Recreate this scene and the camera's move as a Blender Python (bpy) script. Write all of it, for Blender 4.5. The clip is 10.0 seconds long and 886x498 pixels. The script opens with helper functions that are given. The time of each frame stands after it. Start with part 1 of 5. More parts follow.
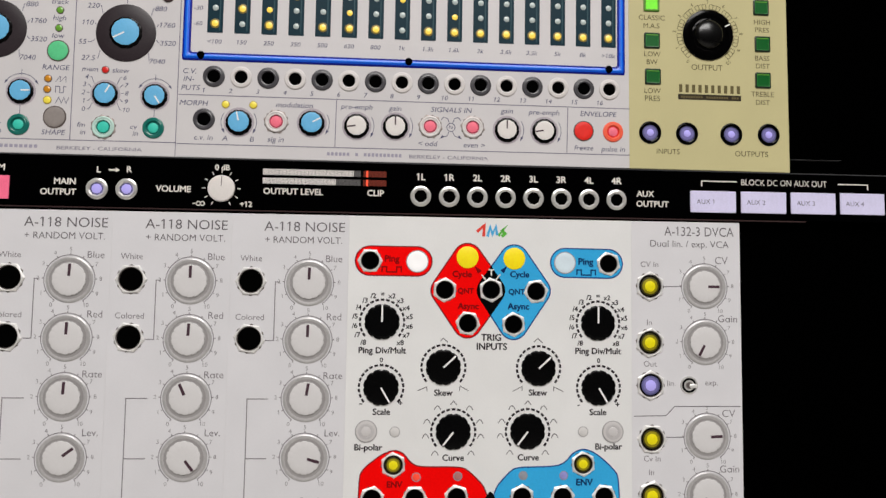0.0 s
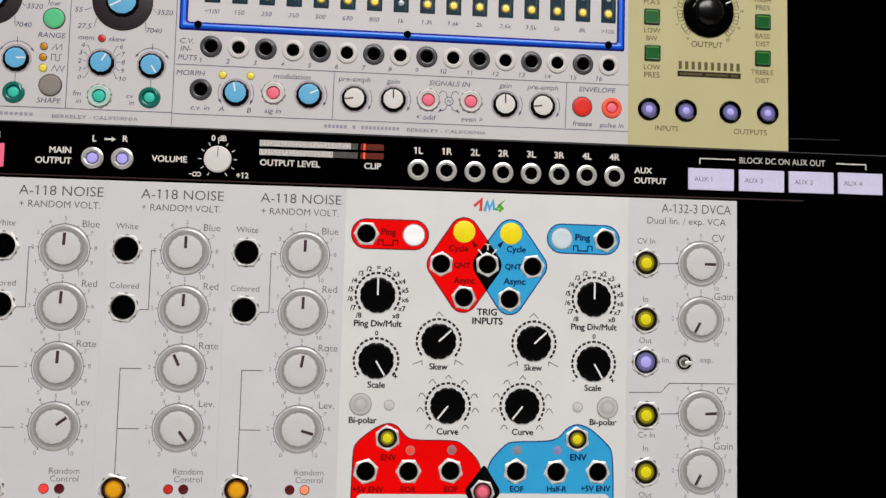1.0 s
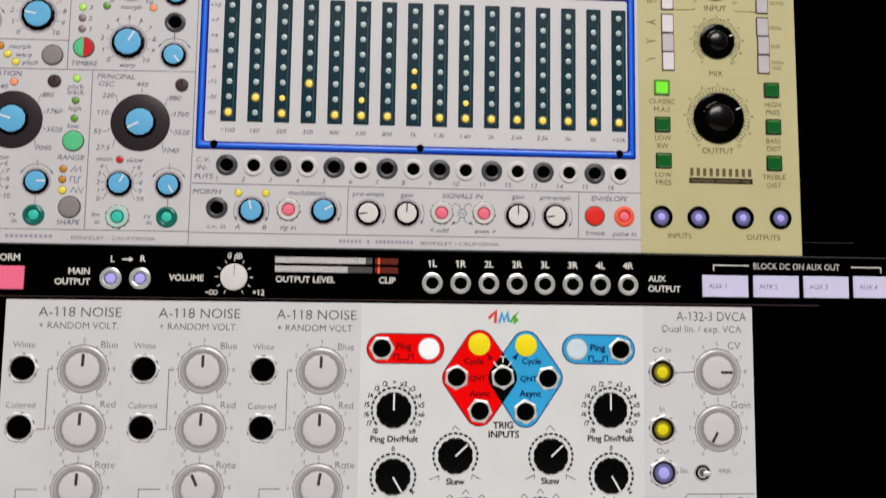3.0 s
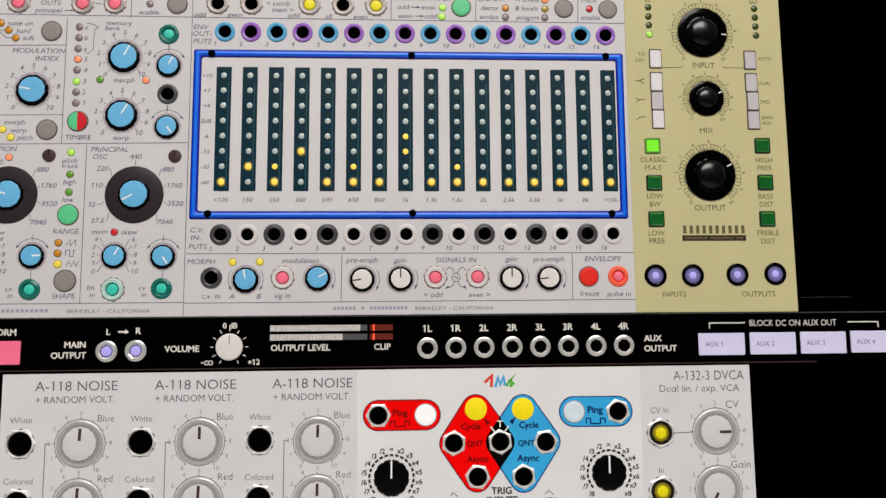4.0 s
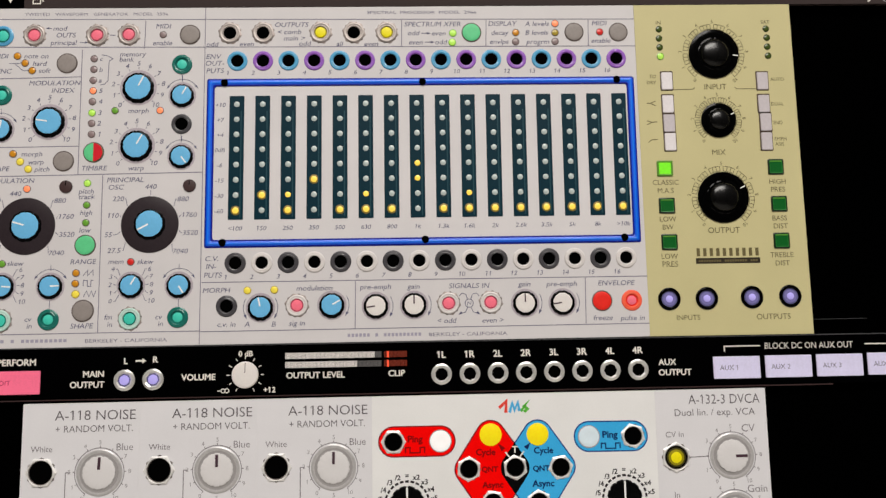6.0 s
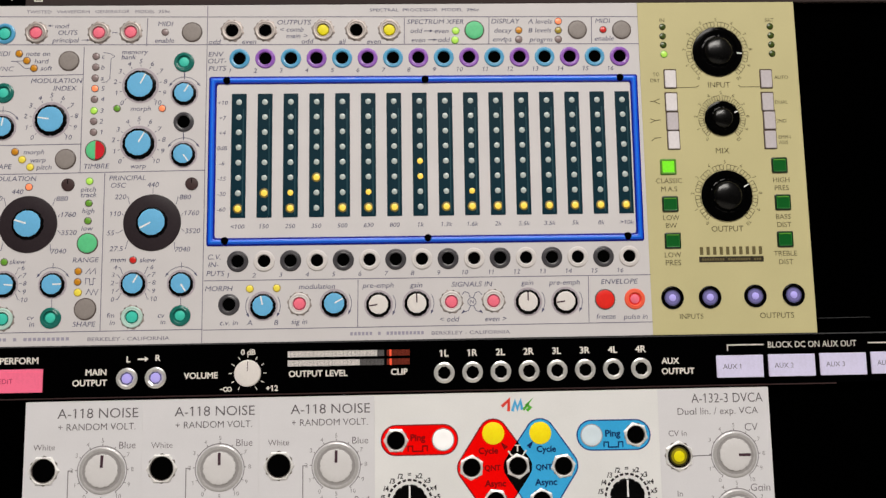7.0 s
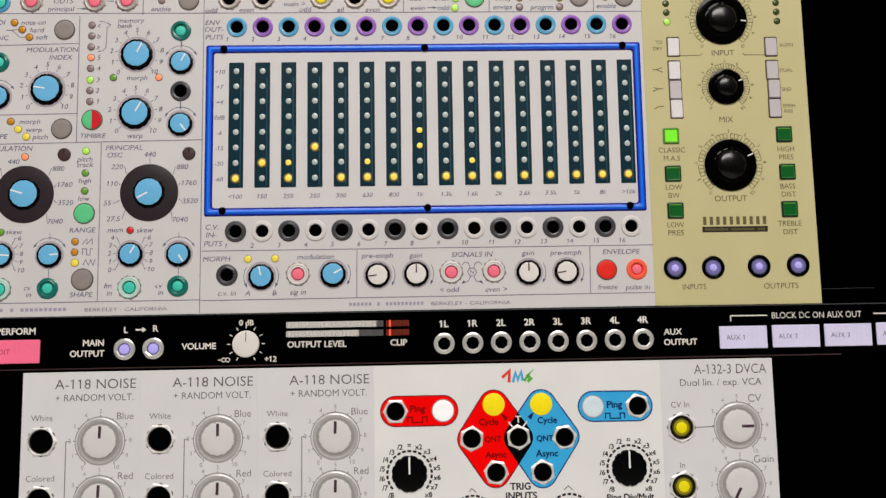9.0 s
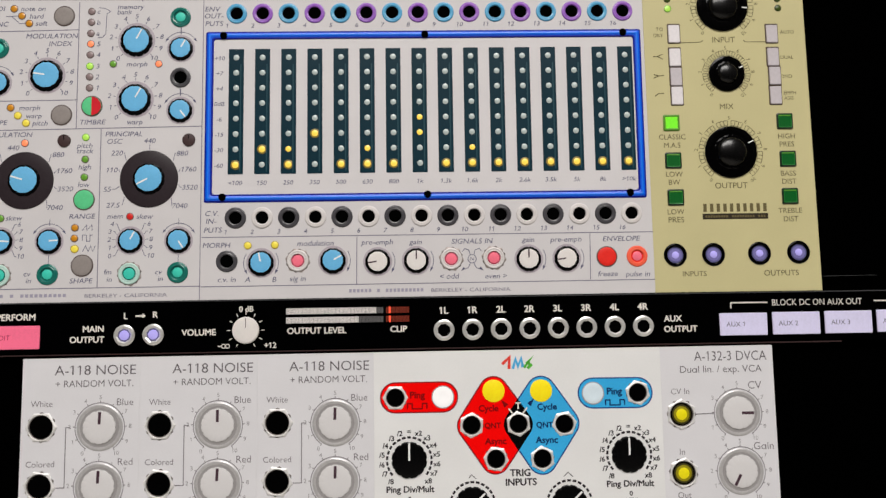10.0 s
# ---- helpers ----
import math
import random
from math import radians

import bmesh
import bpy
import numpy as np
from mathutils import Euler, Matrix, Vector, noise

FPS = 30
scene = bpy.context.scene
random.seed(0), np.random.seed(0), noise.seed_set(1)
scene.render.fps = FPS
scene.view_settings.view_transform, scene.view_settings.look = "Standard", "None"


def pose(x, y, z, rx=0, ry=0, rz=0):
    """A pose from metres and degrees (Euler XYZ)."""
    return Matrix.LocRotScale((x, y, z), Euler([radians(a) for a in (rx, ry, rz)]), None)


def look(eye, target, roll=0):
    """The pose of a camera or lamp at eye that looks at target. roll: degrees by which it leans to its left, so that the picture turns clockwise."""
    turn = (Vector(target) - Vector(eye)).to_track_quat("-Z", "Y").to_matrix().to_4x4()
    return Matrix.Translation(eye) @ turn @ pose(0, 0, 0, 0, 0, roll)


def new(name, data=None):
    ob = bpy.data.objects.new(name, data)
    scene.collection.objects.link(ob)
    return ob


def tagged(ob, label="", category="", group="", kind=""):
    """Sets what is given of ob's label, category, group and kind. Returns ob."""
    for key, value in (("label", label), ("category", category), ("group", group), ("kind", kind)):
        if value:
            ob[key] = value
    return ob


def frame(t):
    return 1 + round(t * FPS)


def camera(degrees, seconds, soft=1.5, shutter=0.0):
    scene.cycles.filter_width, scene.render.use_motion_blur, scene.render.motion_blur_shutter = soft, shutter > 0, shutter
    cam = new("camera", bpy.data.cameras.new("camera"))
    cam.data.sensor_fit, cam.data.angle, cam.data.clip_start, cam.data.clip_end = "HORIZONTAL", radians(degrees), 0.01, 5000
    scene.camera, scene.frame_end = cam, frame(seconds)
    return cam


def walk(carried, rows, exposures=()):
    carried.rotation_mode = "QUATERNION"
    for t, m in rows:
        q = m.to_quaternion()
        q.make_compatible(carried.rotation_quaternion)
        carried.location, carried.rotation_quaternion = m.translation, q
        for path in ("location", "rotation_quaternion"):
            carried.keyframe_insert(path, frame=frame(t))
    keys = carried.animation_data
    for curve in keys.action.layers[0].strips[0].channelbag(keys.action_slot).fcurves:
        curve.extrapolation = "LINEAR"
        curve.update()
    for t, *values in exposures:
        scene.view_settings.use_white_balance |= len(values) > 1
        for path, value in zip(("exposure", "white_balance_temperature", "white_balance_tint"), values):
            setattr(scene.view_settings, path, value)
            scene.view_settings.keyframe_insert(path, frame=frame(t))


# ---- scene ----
cam = camera(72.78, 10.0, soft=1.4, shutter=0.4)
PATH = [
    (0, (0.02147, -0.21493, 0.97612), (0.07726, 0.78183, 1.03406), 0.874),
    (0.5, (0.02255, -0.21488, 0.97220), (0.07976, 0.78210, 1.02473), 1.305),
    (1, (0.02237, -0.21403, 0.96881), (0.08085, 0.78306, 1.01787), 1.515),
    (1.5, (0.02388, -0.21373, 0.96740), (0.08065, 0.78341, 1.01725), 1.568),
    (2, (0.02480, -0.21427, 0.96958), (0.08007, 0.78275, 1.02346), 1.475),
    (2.5, (0.02191, -0.21521, 0.98300), (0.07489, 0.78151, 1.04409), 1.234),
    (3, (0.01864, -0.21683, 1.00433), (0.06568, 0.77952, 1.07561), 0.807),
    (3.2, (0.02022, -0.21778, 1.01256), (0.06634, 0.77845, 1.08604), 0.607),
    (4.3, (0.02352, -0.21982, 1.02794), (0.06211, 0.77520, 1.11982), -0.629),
    (4.5, (0.02528, -0.22123, 1.03262), (0.06174, 0.77425, 1.12038), -0.651),
    (5, (0.02177, -0.22172, 1.03579), (0.05489, 0.77381, 1.12419), -0.857),
    (5.5, (0.02092, -0.22145, 1.03523), (0.05103, 0.77436, 1.12157), -0.912),
    (5.7, (0.02069, -0.22095, 1.03316), (0.04884, 0.77458, 1.12334), -0.941),
    (6.8, (0.02064, -0.21965, 1.03301), (0.04459, 0.77637, 1.11885), -0.888),
    (7, (0.01991, -0.21985, 1.03348), (0.04490, 0.77619, 1.11885), -0.888),
    (7.5, (0.01974, -0.21910, 1.03168), (0.04325, 0.77701, 1.11666), -0.927),
    (8, (0.02083, -0.21796, 1.02986), (0.04404, 0.77819, 1.11446), -0.960),
    (8.5, (0.02201, -0.21722, 1.02847), (0.04053, 0.77938, 1.10872), -0.893),
    (9, (0.02092, -0.21678, 1.02453), (0.04118, 0.78000, 1.10208), -0.933),
    (9.5, (0.02214, -0.21655, 1.02152), (0.03964, 0.78042, 1.09739), -0.880),
    (10, (0.02102, -0.21628, 1.02011), (0.04056, 0.78065, 1.09593), -0.883),
]
BALANCE = [(0, 0.0, 6420, 10), (1, 0.0, 6380, 10), (3, 0.0, 6350, 10), (4.5, 0.0, 6560, 10), (5.5, 0.0, 6680, 10), (8.5, 0.0, 6680, 10), (9.5, 0.0, 6520, 10), (10, 0.0, 6500, 10)]
walk(cam, [(t, look(eye, target, roll)) for t, eye, target, roll in PATH], BALANCE)
# ---- light ----
world = bpy.data.worlds.new("room_air")
scene.world = world
world.use_nodes = True
world.node_tree.nodes["Background"].inputs["Color"].default_value = (1.0, 0.97, 0.94, 1)
world.node_tree.nodes["Background"].inputs["Strength"].default_value = 0.05
# Unseen area light, added to light the panels; it has no fixture.
lamp_data = bpy.data.lights.new("added_area_light", "AREA")
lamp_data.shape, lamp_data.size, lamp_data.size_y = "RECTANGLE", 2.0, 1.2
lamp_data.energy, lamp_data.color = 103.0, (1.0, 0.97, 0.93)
lamp = new("added_area_light", lamp_data)
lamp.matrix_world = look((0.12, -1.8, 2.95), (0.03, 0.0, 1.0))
scene.view_settings.exposure = 0.0


# ---- materials ----
def lin(r, g, b):
    """Linear colour from 0..255 display values."""
    return tuple(((c / 255 + 0.055) / 1.055) ** 2.4 if c > 10 else c / 255 / 12.92 for c in (r, g, b))


def material(name, rgb, rough=0.5, metal=0.0, spec=0.4, vary=0.05, grain=1500.0, bump=0.05, stain=0.04, glow=0.0, glow_rgb=None, coat=0.0):
    m = bpy.data.materials.new(name)
    m.use_nodes = True
    nt = m.node_tree
    b = nt.nodes["Principled BSDF"]
    b.inputs["Metallic"].default_value = metal
    b.inputs["Specular IOR Level"].default_value = spec
    b.inputs["Coat Weight"].default_value = coat
    b.inputs["Coat Roughness"].default_value = 0.08
    tc = nt.nodes.new("ShaderNodeTexCoord")
    fine, broad = nt.nodes.new("ShaderNodeTexNoise"), nt.nodes.new("ShaderNodeTexNoise")
    fine.inputs["Scale"].default_value, broad.inputs["Scale"].default_value = grain, 45.0
    fine.inputs["Detail"].default_value = broad.inputs["Detail"].default_value = 3.0
    for n in (fine, broad):
        nt.links.new(tc.outputs["Object"], n.inputs["Vector"])
    colour = tuple(rgb)
    for n, amount in ((fine, vary), (broad, stain)):
        ramp = nt.nodes.new("ShaderNodeMapRange")
        ramp.inputs["From Min"].default_value, ramp.inputs["From Max"].default_value = 0.3, 0.7
        ramp.inputs["To Min"].default_value, ramp.inputs["To Max"].default_value = 1 - amount, 1 + amount
        nt.links.new(n.outputs["Fac"], ramp.inputs["Value"])
        mul = nt.nodes.new("ShaderNodeVectorMath")
        mul.operation = "SCALE"
        if isinstance(colour, tuple):
            mul.inputs[0].default_value = colour
        else:
            nt.links.new(colour, mul.inputs[0])
        nt.links.new(ramp.outputs["Result"], mul.inputs["Scale"])
        colour = mul.outputs["Vector"]
    nt.links.new(colour, b.inputs["Base Color"])
    rr = nt.nodes.new("ShaderNodeMapRange")
    rr.inputs["To Min"].default_value, rr.inputs["To Max"].default_value = max(rough - 0.08, 0.02), min(rough + 0.08, 1.0)
    nt.links.new(broad.outputs["Fac"], rr.inputs["Value"])
    nt.links.new(rr.outputs["Result"], b.inputs["Roughness"])
    if bump:
        bp = nt.nodes.new("ShaderNodeBump")
        bp.inputs["Strength"].default_value, bp.inputs["Distance"].default_value = bump, 0.0002
        nt.links.new(fine.outputs["Fac"], bp.inputs["Height"])
        nt.links.new(bp.outputs["Normal"], b.inputs["Normal"])
    if glow:
        b.inputs["Emission Color"].default_value = (*(glow_rgb or rgb), 1)
        b.inputs["Emission Strength"].default_value = glow
    return m


M_ALU = material("pale_grey_enamel", lin(207, 203, 204), 0.6, spec=0.25, vary=0.012, bump=0.01, stain=0.03)
M_NOISE = material("light_grey_anodised", lin(218, 216, 219), 0.55, spec=0.25, vary=0.012, bump=0.01, stain=0.03)
M_WHITE = material("white_enamel", lin(228, 227, 226), 0.55, spec=0.25, vary=0.012, bump=0.01, stain=0.03)
M_OLIVE = material("khaki_enamel", lin(197, 188, 141), 0.6, spec=0.25, vary=0.012, bump=0.01, stain=0.03)
M_BLACK = material("black_matt", (0.0002, 0.0002, 0.0002), 0.95, spec=0.0, vary=0.2, bump=0.0)
M_STRIP = material("black_strip", (0.0005, 0.0005, 0.0006), 0.9, spec=0.0, vary=0.2, bump=0.0)
M_RAIL = material("brown_black_rail", lin(62, 46, 46), 0.7, spec=0.1)
M_RAIL_LIGHT = material("dull_grey_rail", lin(70, 70, 72), 0.7, spec=0.1)
M_BAR = material("brown_grey_bar", lin(58, 49, 48), 0.8, spec=0.1)
M_HOLE = material("socket_dark", (0.001, 0.001, 0.001), 0.9, spec=0.0, bump=0.0)
M_INK = material("slate_ink", lin(88, 87, 114), 0.8, spec=0.1, vary=0.15)
M_INK_GREY = material("grey_ink", lin(98, 92, 96), 0.8, spec=0.1, vary=0.15)
M_INK_FAINT = material("pale_grey_ink", lin(134, 129, 132), 0.8, spec=0.1, vary=0.15)
M_INK_SOFT = material("soft_grey_ink", lin(116, 109, 114), 0.8, spec=0.1, vary=0.15)
M_INK_BLACK = material("black_ink", lin(40, 34, 38), 0.8, spec=0.1, vary=0.15)
M_INK_OLIVE = material("olive_ink", lin(94, 86, 60), 0.8, spec=0.1, vary=0.15)
M_INK_DARK_OLIVE = material("dark_olive_ink", lin(52, 46, 36), 0.8, spec=0.1, vary=0.15)
M_INK_NAME = material("olive_name_ink", lin(104, 94, 64), 0.8, spec=0.1)
M_INK_WHITE = material("cream_ink", lin(226, 220, 212), 0.8, spec=0.1)
M_INK_RED = material("dark_red_ink", lin(132, 6, 8), 0.8, spec=0.1)
M_INK_BLUE = material("dark_blue_ink", lin(14, 42, 92), 0.8, spec=0.1)
M_INK_MAUVE = material("mauve_ink", lin(116, 111, 130), 0.8, spec=0.1)
M_INK_PINK = material("deep_pink_ink", lin(186, 60, 96), 0.8, spec=0.1)
M_RED = material("red_enamel", lin(250, 4, 3), 0.5, spec=0.05, vary=0.04)
M_RED_EDGE = material("dark_red_edge", lin(128, 10, 22), 0.6, spec=0.2)
M_CYAN = material("sky_blue_enamel", lin(56, 170, 226), 0.5, spec=0.12, vary=0.04)
M_CYAN_EDGE = material("navy_edge", lin(24, 60, 128), 0.6, spec=0.2)
M_LEDGE = material("white_button", lin(226, 220, 222), 0.4, spec=0.4)
M_LEDGE_GREY = material("grey_button_face", lin(196, 188, 192), 0.4, spec=0.4)
M_BUTTON_GREY = material("warm_grey_button", lin(142, 134, 130), 0.55, spec=0.3)
M_BUTTON_GREEN = material("mint_button", lin(92, 200, 138), 0.5, spec=0.3)
M_BUTTON_RED = material("red_button", lin(232, 40, 30), 0.5, spec=0.3)
M_TIMBRE_RED = material("crimson_button", lin(206, 24, 40), 0.5, spec=0.3)
M_CORAL = material("coral_ring", lin(246, 98, 70), 0.5, spec=0.3)
M_CAP_BLUE = material("sky_blue_cap", lin(106, 181, 225), 0.45, spec=0.3, vary=0.04)
M_CAP_WHITE = material("ivory_cap", lin(226, 220, 216), 0.45, spec=0.3, vary=0.03)
M_KNOB_BLACK = material("knob_black", (0.002, 0.002, 0.0022), 0.25, spec=0.12, vary=0.2, bump=0.02)
M_KNOB_SATIN = material("satin_black", (0.001, 0.001, 0.0011), 0.26, spec=0.4, vary=0.1, bump=0.0)
M_KNOB_GLOSS = material("gloss_black", (0.0006, 0.0006, 0.0007), 0.14, spec=0.13, vary=0.2, bump=0.0, coat=0.0)
M_TRIM = material("brown_black_trimmer", lin(66, 48, 48), 0.5, spec=0.3)
M_DIAL = material("charcoal_dial", lin(46, 38, 42), 0.38, spec=0.3, vary=0.15)
M_COLLAR = material("lavender_grey_collar", lin(172, 162, 170), 0.5, spec=0.3)
# Darker skirt silver for the shade painted around the cap.
M_SKIRT_SHADE = material("shaded_skirt_silver", lin(171, 167, 167), 0.4, metal=0.3, spec=0.4, vary=0.04)
M_SKIRT = material("silver_skirt", lin(198, 195, 195), 0.34, metal=0.35, spec=0.5, vary=0.08)
M_CAP_SILVER = material("silver_cap", lin(214, 211, 211), 0.5, spec=0.3, vary=0.015, stain=0.015)
M_POINTER_DARK = material("plum_pointer", lin(72, 50, 60), 0.6, spec=0.2)
M_POINTER_WHITE = material("white_pointer", lin(240, 238, 236), 0.5, spec=0.2)
M_NUT = material("nickel_nut", (0.95, 0.93, 0.91), 0.5, metal=0.5, spec=0.5, vary=0.05)
M_COLLAR_NICKEL = material("satin_nickel_collar", (0.44, 0.385, 0.36), 0.45, metal=0.3, spec=0.5, vary=0.06)
# Dark copy of the nut metal for painted reflections; also on the bushing.
M_NUT_DARK = material("dark_nickel", (0.2, 0.175, 0.165), 0.35, metal=0.6, spec=0.4, vary=0.15)
M_NUT_PALE = material("pale_nickel", (0.34, 0.29, 0.27), 0.5, metal=0.4, spec=0.5, vary=0.08)
M_STEEL = material("polished_steel", (0.95, 0.93, 0.9), 0.24, metal=0.6, spec=0.5, vary=0.06)
M_RING_BLUE = material("blue_ring", lin(86, 164, 206), 0.25, spec=0.5)
M_RING_PURPLE = material("purple_ring", lin(150, 96, 190), 0.25, spec=0.5)
M_RING_DARK = material("grey_black_ring", lin(70, 68, 72), 0.3, spec=0.5)
M_RING_WHITE = material("white_ring", lin(214, 208, 206), 0.42, spec=0.5)
M_RING_TEAL = material("deep_teal_ring", lin(24, 108, 98), 0.25, spec=0.5)
M_RING_MINT = material("pale_mint_ring", lin(184, 214, 204), 0.45, spec=0.4)
M_TEAL = material("bright_teal_plug", lin(62, 200, 178), 0.5, spec=0.3)
M_PINK = material("pink_plug", lin(246, 116, 138), 0.5, spec=0.3)
# Bright, mid and dim plug tones step a glow-like gradient; tips glow slightly.
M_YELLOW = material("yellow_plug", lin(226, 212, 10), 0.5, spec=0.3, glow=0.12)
M_YELLOW_DIM = material("yellow_falloff_outer", lin(54, 48, 6), 0.5, spec=0.3)
M_YELLOW_MID = material("yellow_falloff_mid", lin(148, 137, 10), 0.5, spec=0.3)
M_AMBER_MID = material("amber_falloff_mid", lin(214, 142, 8), 0.5, spec=0.3)
M_ROSE_MID = material("rose_falloff_mid", lin(196, 86, 108), 0.5, spec=0.3)
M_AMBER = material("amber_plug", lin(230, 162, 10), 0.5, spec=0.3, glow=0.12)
M_AMBER_DIM = material("amber_falloff_outer", lin(84, 42, 6), 0.5, spec=0.3)
M_VIOLET = material("violet_plug", lin(182, 172, 246), 0.5, spec=0.3, glow=0.1)
M_VIOLET_MID = material("violet_falloff_mid", lin(120, 114, 172), 0.5, spec=0.3)
M_PINK_DIM = material("rose_socket_rim", lin(176, 70, 92), 0.5, spec=0.3)
M_BAR_INK = material("soft_mauve_ink", lin(158, 153, 170), 0.8, spec=0.1)
M_VIOLET_DIM = material("violet_falloff_outer", lin(92, 90, 136), 0.5, spec=0.3)
M_ROSE_DIM = material("rose_falloff_outer", lin(150, 58, 76), 0.5, spec=0.3)
M_YELLOW_BUTTON = material("lit_yellow_button", lin(246, 222, 20), 0.45, spec=0.3, glow=0.1)
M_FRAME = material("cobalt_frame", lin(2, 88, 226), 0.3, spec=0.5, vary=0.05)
# Paler and deeper blues paint the highlight and shade of the frame's bevel.
M_FRAME_LIGHT = material("frame_highlight_blue", lin(18, 118, 240), 0.35, spec=0.4, vary=0.05)
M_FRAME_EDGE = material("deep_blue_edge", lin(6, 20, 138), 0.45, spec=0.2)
M_WINDOW = material("display_card", lin(212, 208, 209), 0.6, spec=0.2, vary=0.012, bump=0.01, stain=0.03)
M_SLOT = material("dark_teal_slot", lin(9, 44, 56), 0.4, spec=0.12)
# Lighter teal for the reflection painted down each slot.
M_SLOT_SHEEN = material("slot_sheen_teal", lin(30, 66, 76), 0.35, spec=0.3)
M_LED_OFF = material("unlit_white_led", lin(182, 192, 190), 0.3, spec=0.5)
M_LED_YELLOW = material("lit_yellow_led", lin(240, 208, 84), 0.3, glow=0.34, glow_rgb=lin(255, 212, 84))
# Tone for the soft glow painted round a bright lamp.
M_LED_HALO = material("amber_led_halo", lin(128, 110, 46), 0.5, glow=0.04, glow_rgb=lin(200, 170, 50))
M_LED_GREEN = material("lit_green_led", lin(176, 226, 92), 0.3, glow=0.2)
M_LED_GREEN_DIM = material("dull_green_led", lin(106, 164, 56), 0.3, spec=0.5)
M_LED_MOSS = material("moss_green_rim", lin(36, 44, 8), 0.4, spec=0.2)
M_LED_FOREST = material("dark_green_led", lin(64, 80, 26), 0.3, spec=0.5)
M_LED_ORANGE = material("lit_orange_led", lin(255, 140, 96), 0.3, glow=0.35)
M_LED_AMBER = material("amber_led", lin(206, 138, 30), 0.3, spec=0.5)
M_LED_OLIVE = material("olive_led", lin(170, 148, 50), 0.3, spec=0.5)
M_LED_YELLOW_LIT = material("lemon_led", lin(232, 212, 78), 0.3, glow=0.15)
M_LED_MAUVE = material("unlit_mauve_led", lin(142, 124, 124), 0.3, spec=0.5)
M_LED_RED = material("red_led", lin(206, 40, 36), 0.3, spec=0.5, glow=0.1)
M_LED_MAROON = material("unlit_maroon_led", lin(92, 16, 26), 0.3, spec=0.5)
M_LED_SCARLET = material("lit_scarlet_led", lin(255, 62, 54), 0.3, glow=0.4)
M_LED_PALE = material("pale_grey_led", lin(212, 209, 207), 0.35, spec=0.3)
M_LED_EMBER = material("ember_red_led", lin(250, 82, 58), 0.3, spec=0.4, glow=0.1)
M_LED_ROSE = material("dull_rose_led", lin(176, 118, 114), 0.3, spec=0.4)
M_LED_STEEL = material("steel_grey_led", lin(148, 150, 160), 0.3, spec=0.5)
M_LED_LILAC = material("lilac_led", lin(150, 146, 206), 0.3, spec=0.5)
M_LED_BEZEL = material("led_bezel", lin(96, 84, 80), 0.5, spec=0.3)
M_SQUARE_GREEN = material("bottle_green_button", lin(10, 92, 34), 0.3, spec=0.4)
M_SQUARE_EDGE = material("black_green_bezel", lin(10, 38, 16), 0.3, spec=0.5)
M_SQUARE_RIM = material("green_inner_rim", lin(40, 128, 52), 0.3, spec=0.5)
M_SQUARE_LIT = material("lit_lime_button", lin(116, 228, 42), 0.35, glow=0.25)
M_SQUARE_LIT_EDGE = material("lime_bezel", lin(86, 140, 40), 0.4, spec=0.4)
M_BEZEL_BROWN = material("brown_bezel", lin(82, 66, 56), 0.5, spec=0.3)
M_PAD = material("lavender_pad", lin(212, 207, 236), 0.5, spec=0.3, glow=0.06)
M_PAD_PINK = material("pink_pad", lin(248, 112, 146), 0.5, spec=0.3, glow=0.06)
M_METER = material("lit_meter_segment", lin(206, 200, 196), 0.5, glow=0.1)
M_METER_GREY = material("unlit_meter_segment", lin(92, 90, 90), 0.5, spec=0.2)
M_METER_RED = material("dull_red_meter", lin(112, 40, 24), 0.5, spec=0.2)
M_METER_HOT = material("lit_red_meter", lin(246, 84, 54), 0.4, glow=0.4)
M_LENS_RING = material("grey_lens_ring", lin(166, 162, 163), 0.3, spec=0.5)
M_LENS_DISH = material("dished_lens_ring", lin(190, 186, 186), 0.3, spec=0.5)
M_LENS = material("clear_lens_button", lin(208, 204, 203), 0.15, spec=0.5, vary=0.02, bump=0.0, coat=0.5)
M_LENS_HALF = material("half_lit_button", lin(214, 228, 236), 0.3, vary=0.02, glow=0.04)
M_LENS_LIT = material("lit_white_button", lin(248, 246, 246), 0.4, glow=0.18, vary=0.01)
M_LOGO_RED = material("logo_red", lin(224, 56, 40), 0.6)
M_LOGO_BLUE = material("logo_blue", lin(70, 168, 220), 0.6)
M_LOGO_GREEN = material("logo_green", lin(82, 180, 50), 0.6)
# Tones of the added room: dark walls and pale floor for contrasty reflections.
M_PAINT = material("added_room_dark", (0.07, 0.065, 0.062), 0.85, spec=0.1, grain=120.0)
M_FLOORING = material("added_floor_pale", (0.6, 0.57, 0.53), 0.95, spec=0.1, grain=300.0)

# ---- shapes: millimetres, z out of the panel ----
K = 0.001
RELIEF = 0.7
MESHES = {}


def keyed(key, build, mat, smooth=True):
    """One mesh per shape and material, shared by all that look alike."""
    if (key, mat.name) not in MESHES:
        verts, faces = build()
        me = bpy.data.meshes.new(key[0] if isinstance(key, tuple) else key)
        me.from_pydata([(x * K, y * K, z * K * RELIEF) for x, y, z in verts], [], faces)
        me.materials.append(mat)
        if smooth:
            me.shade_smooth()
            me.set_sharp_from_angle(angle=radians(32))
        me.update()
        MESHES[(key, mat.name)] = me
    return MESHES[(key, mat.name)]


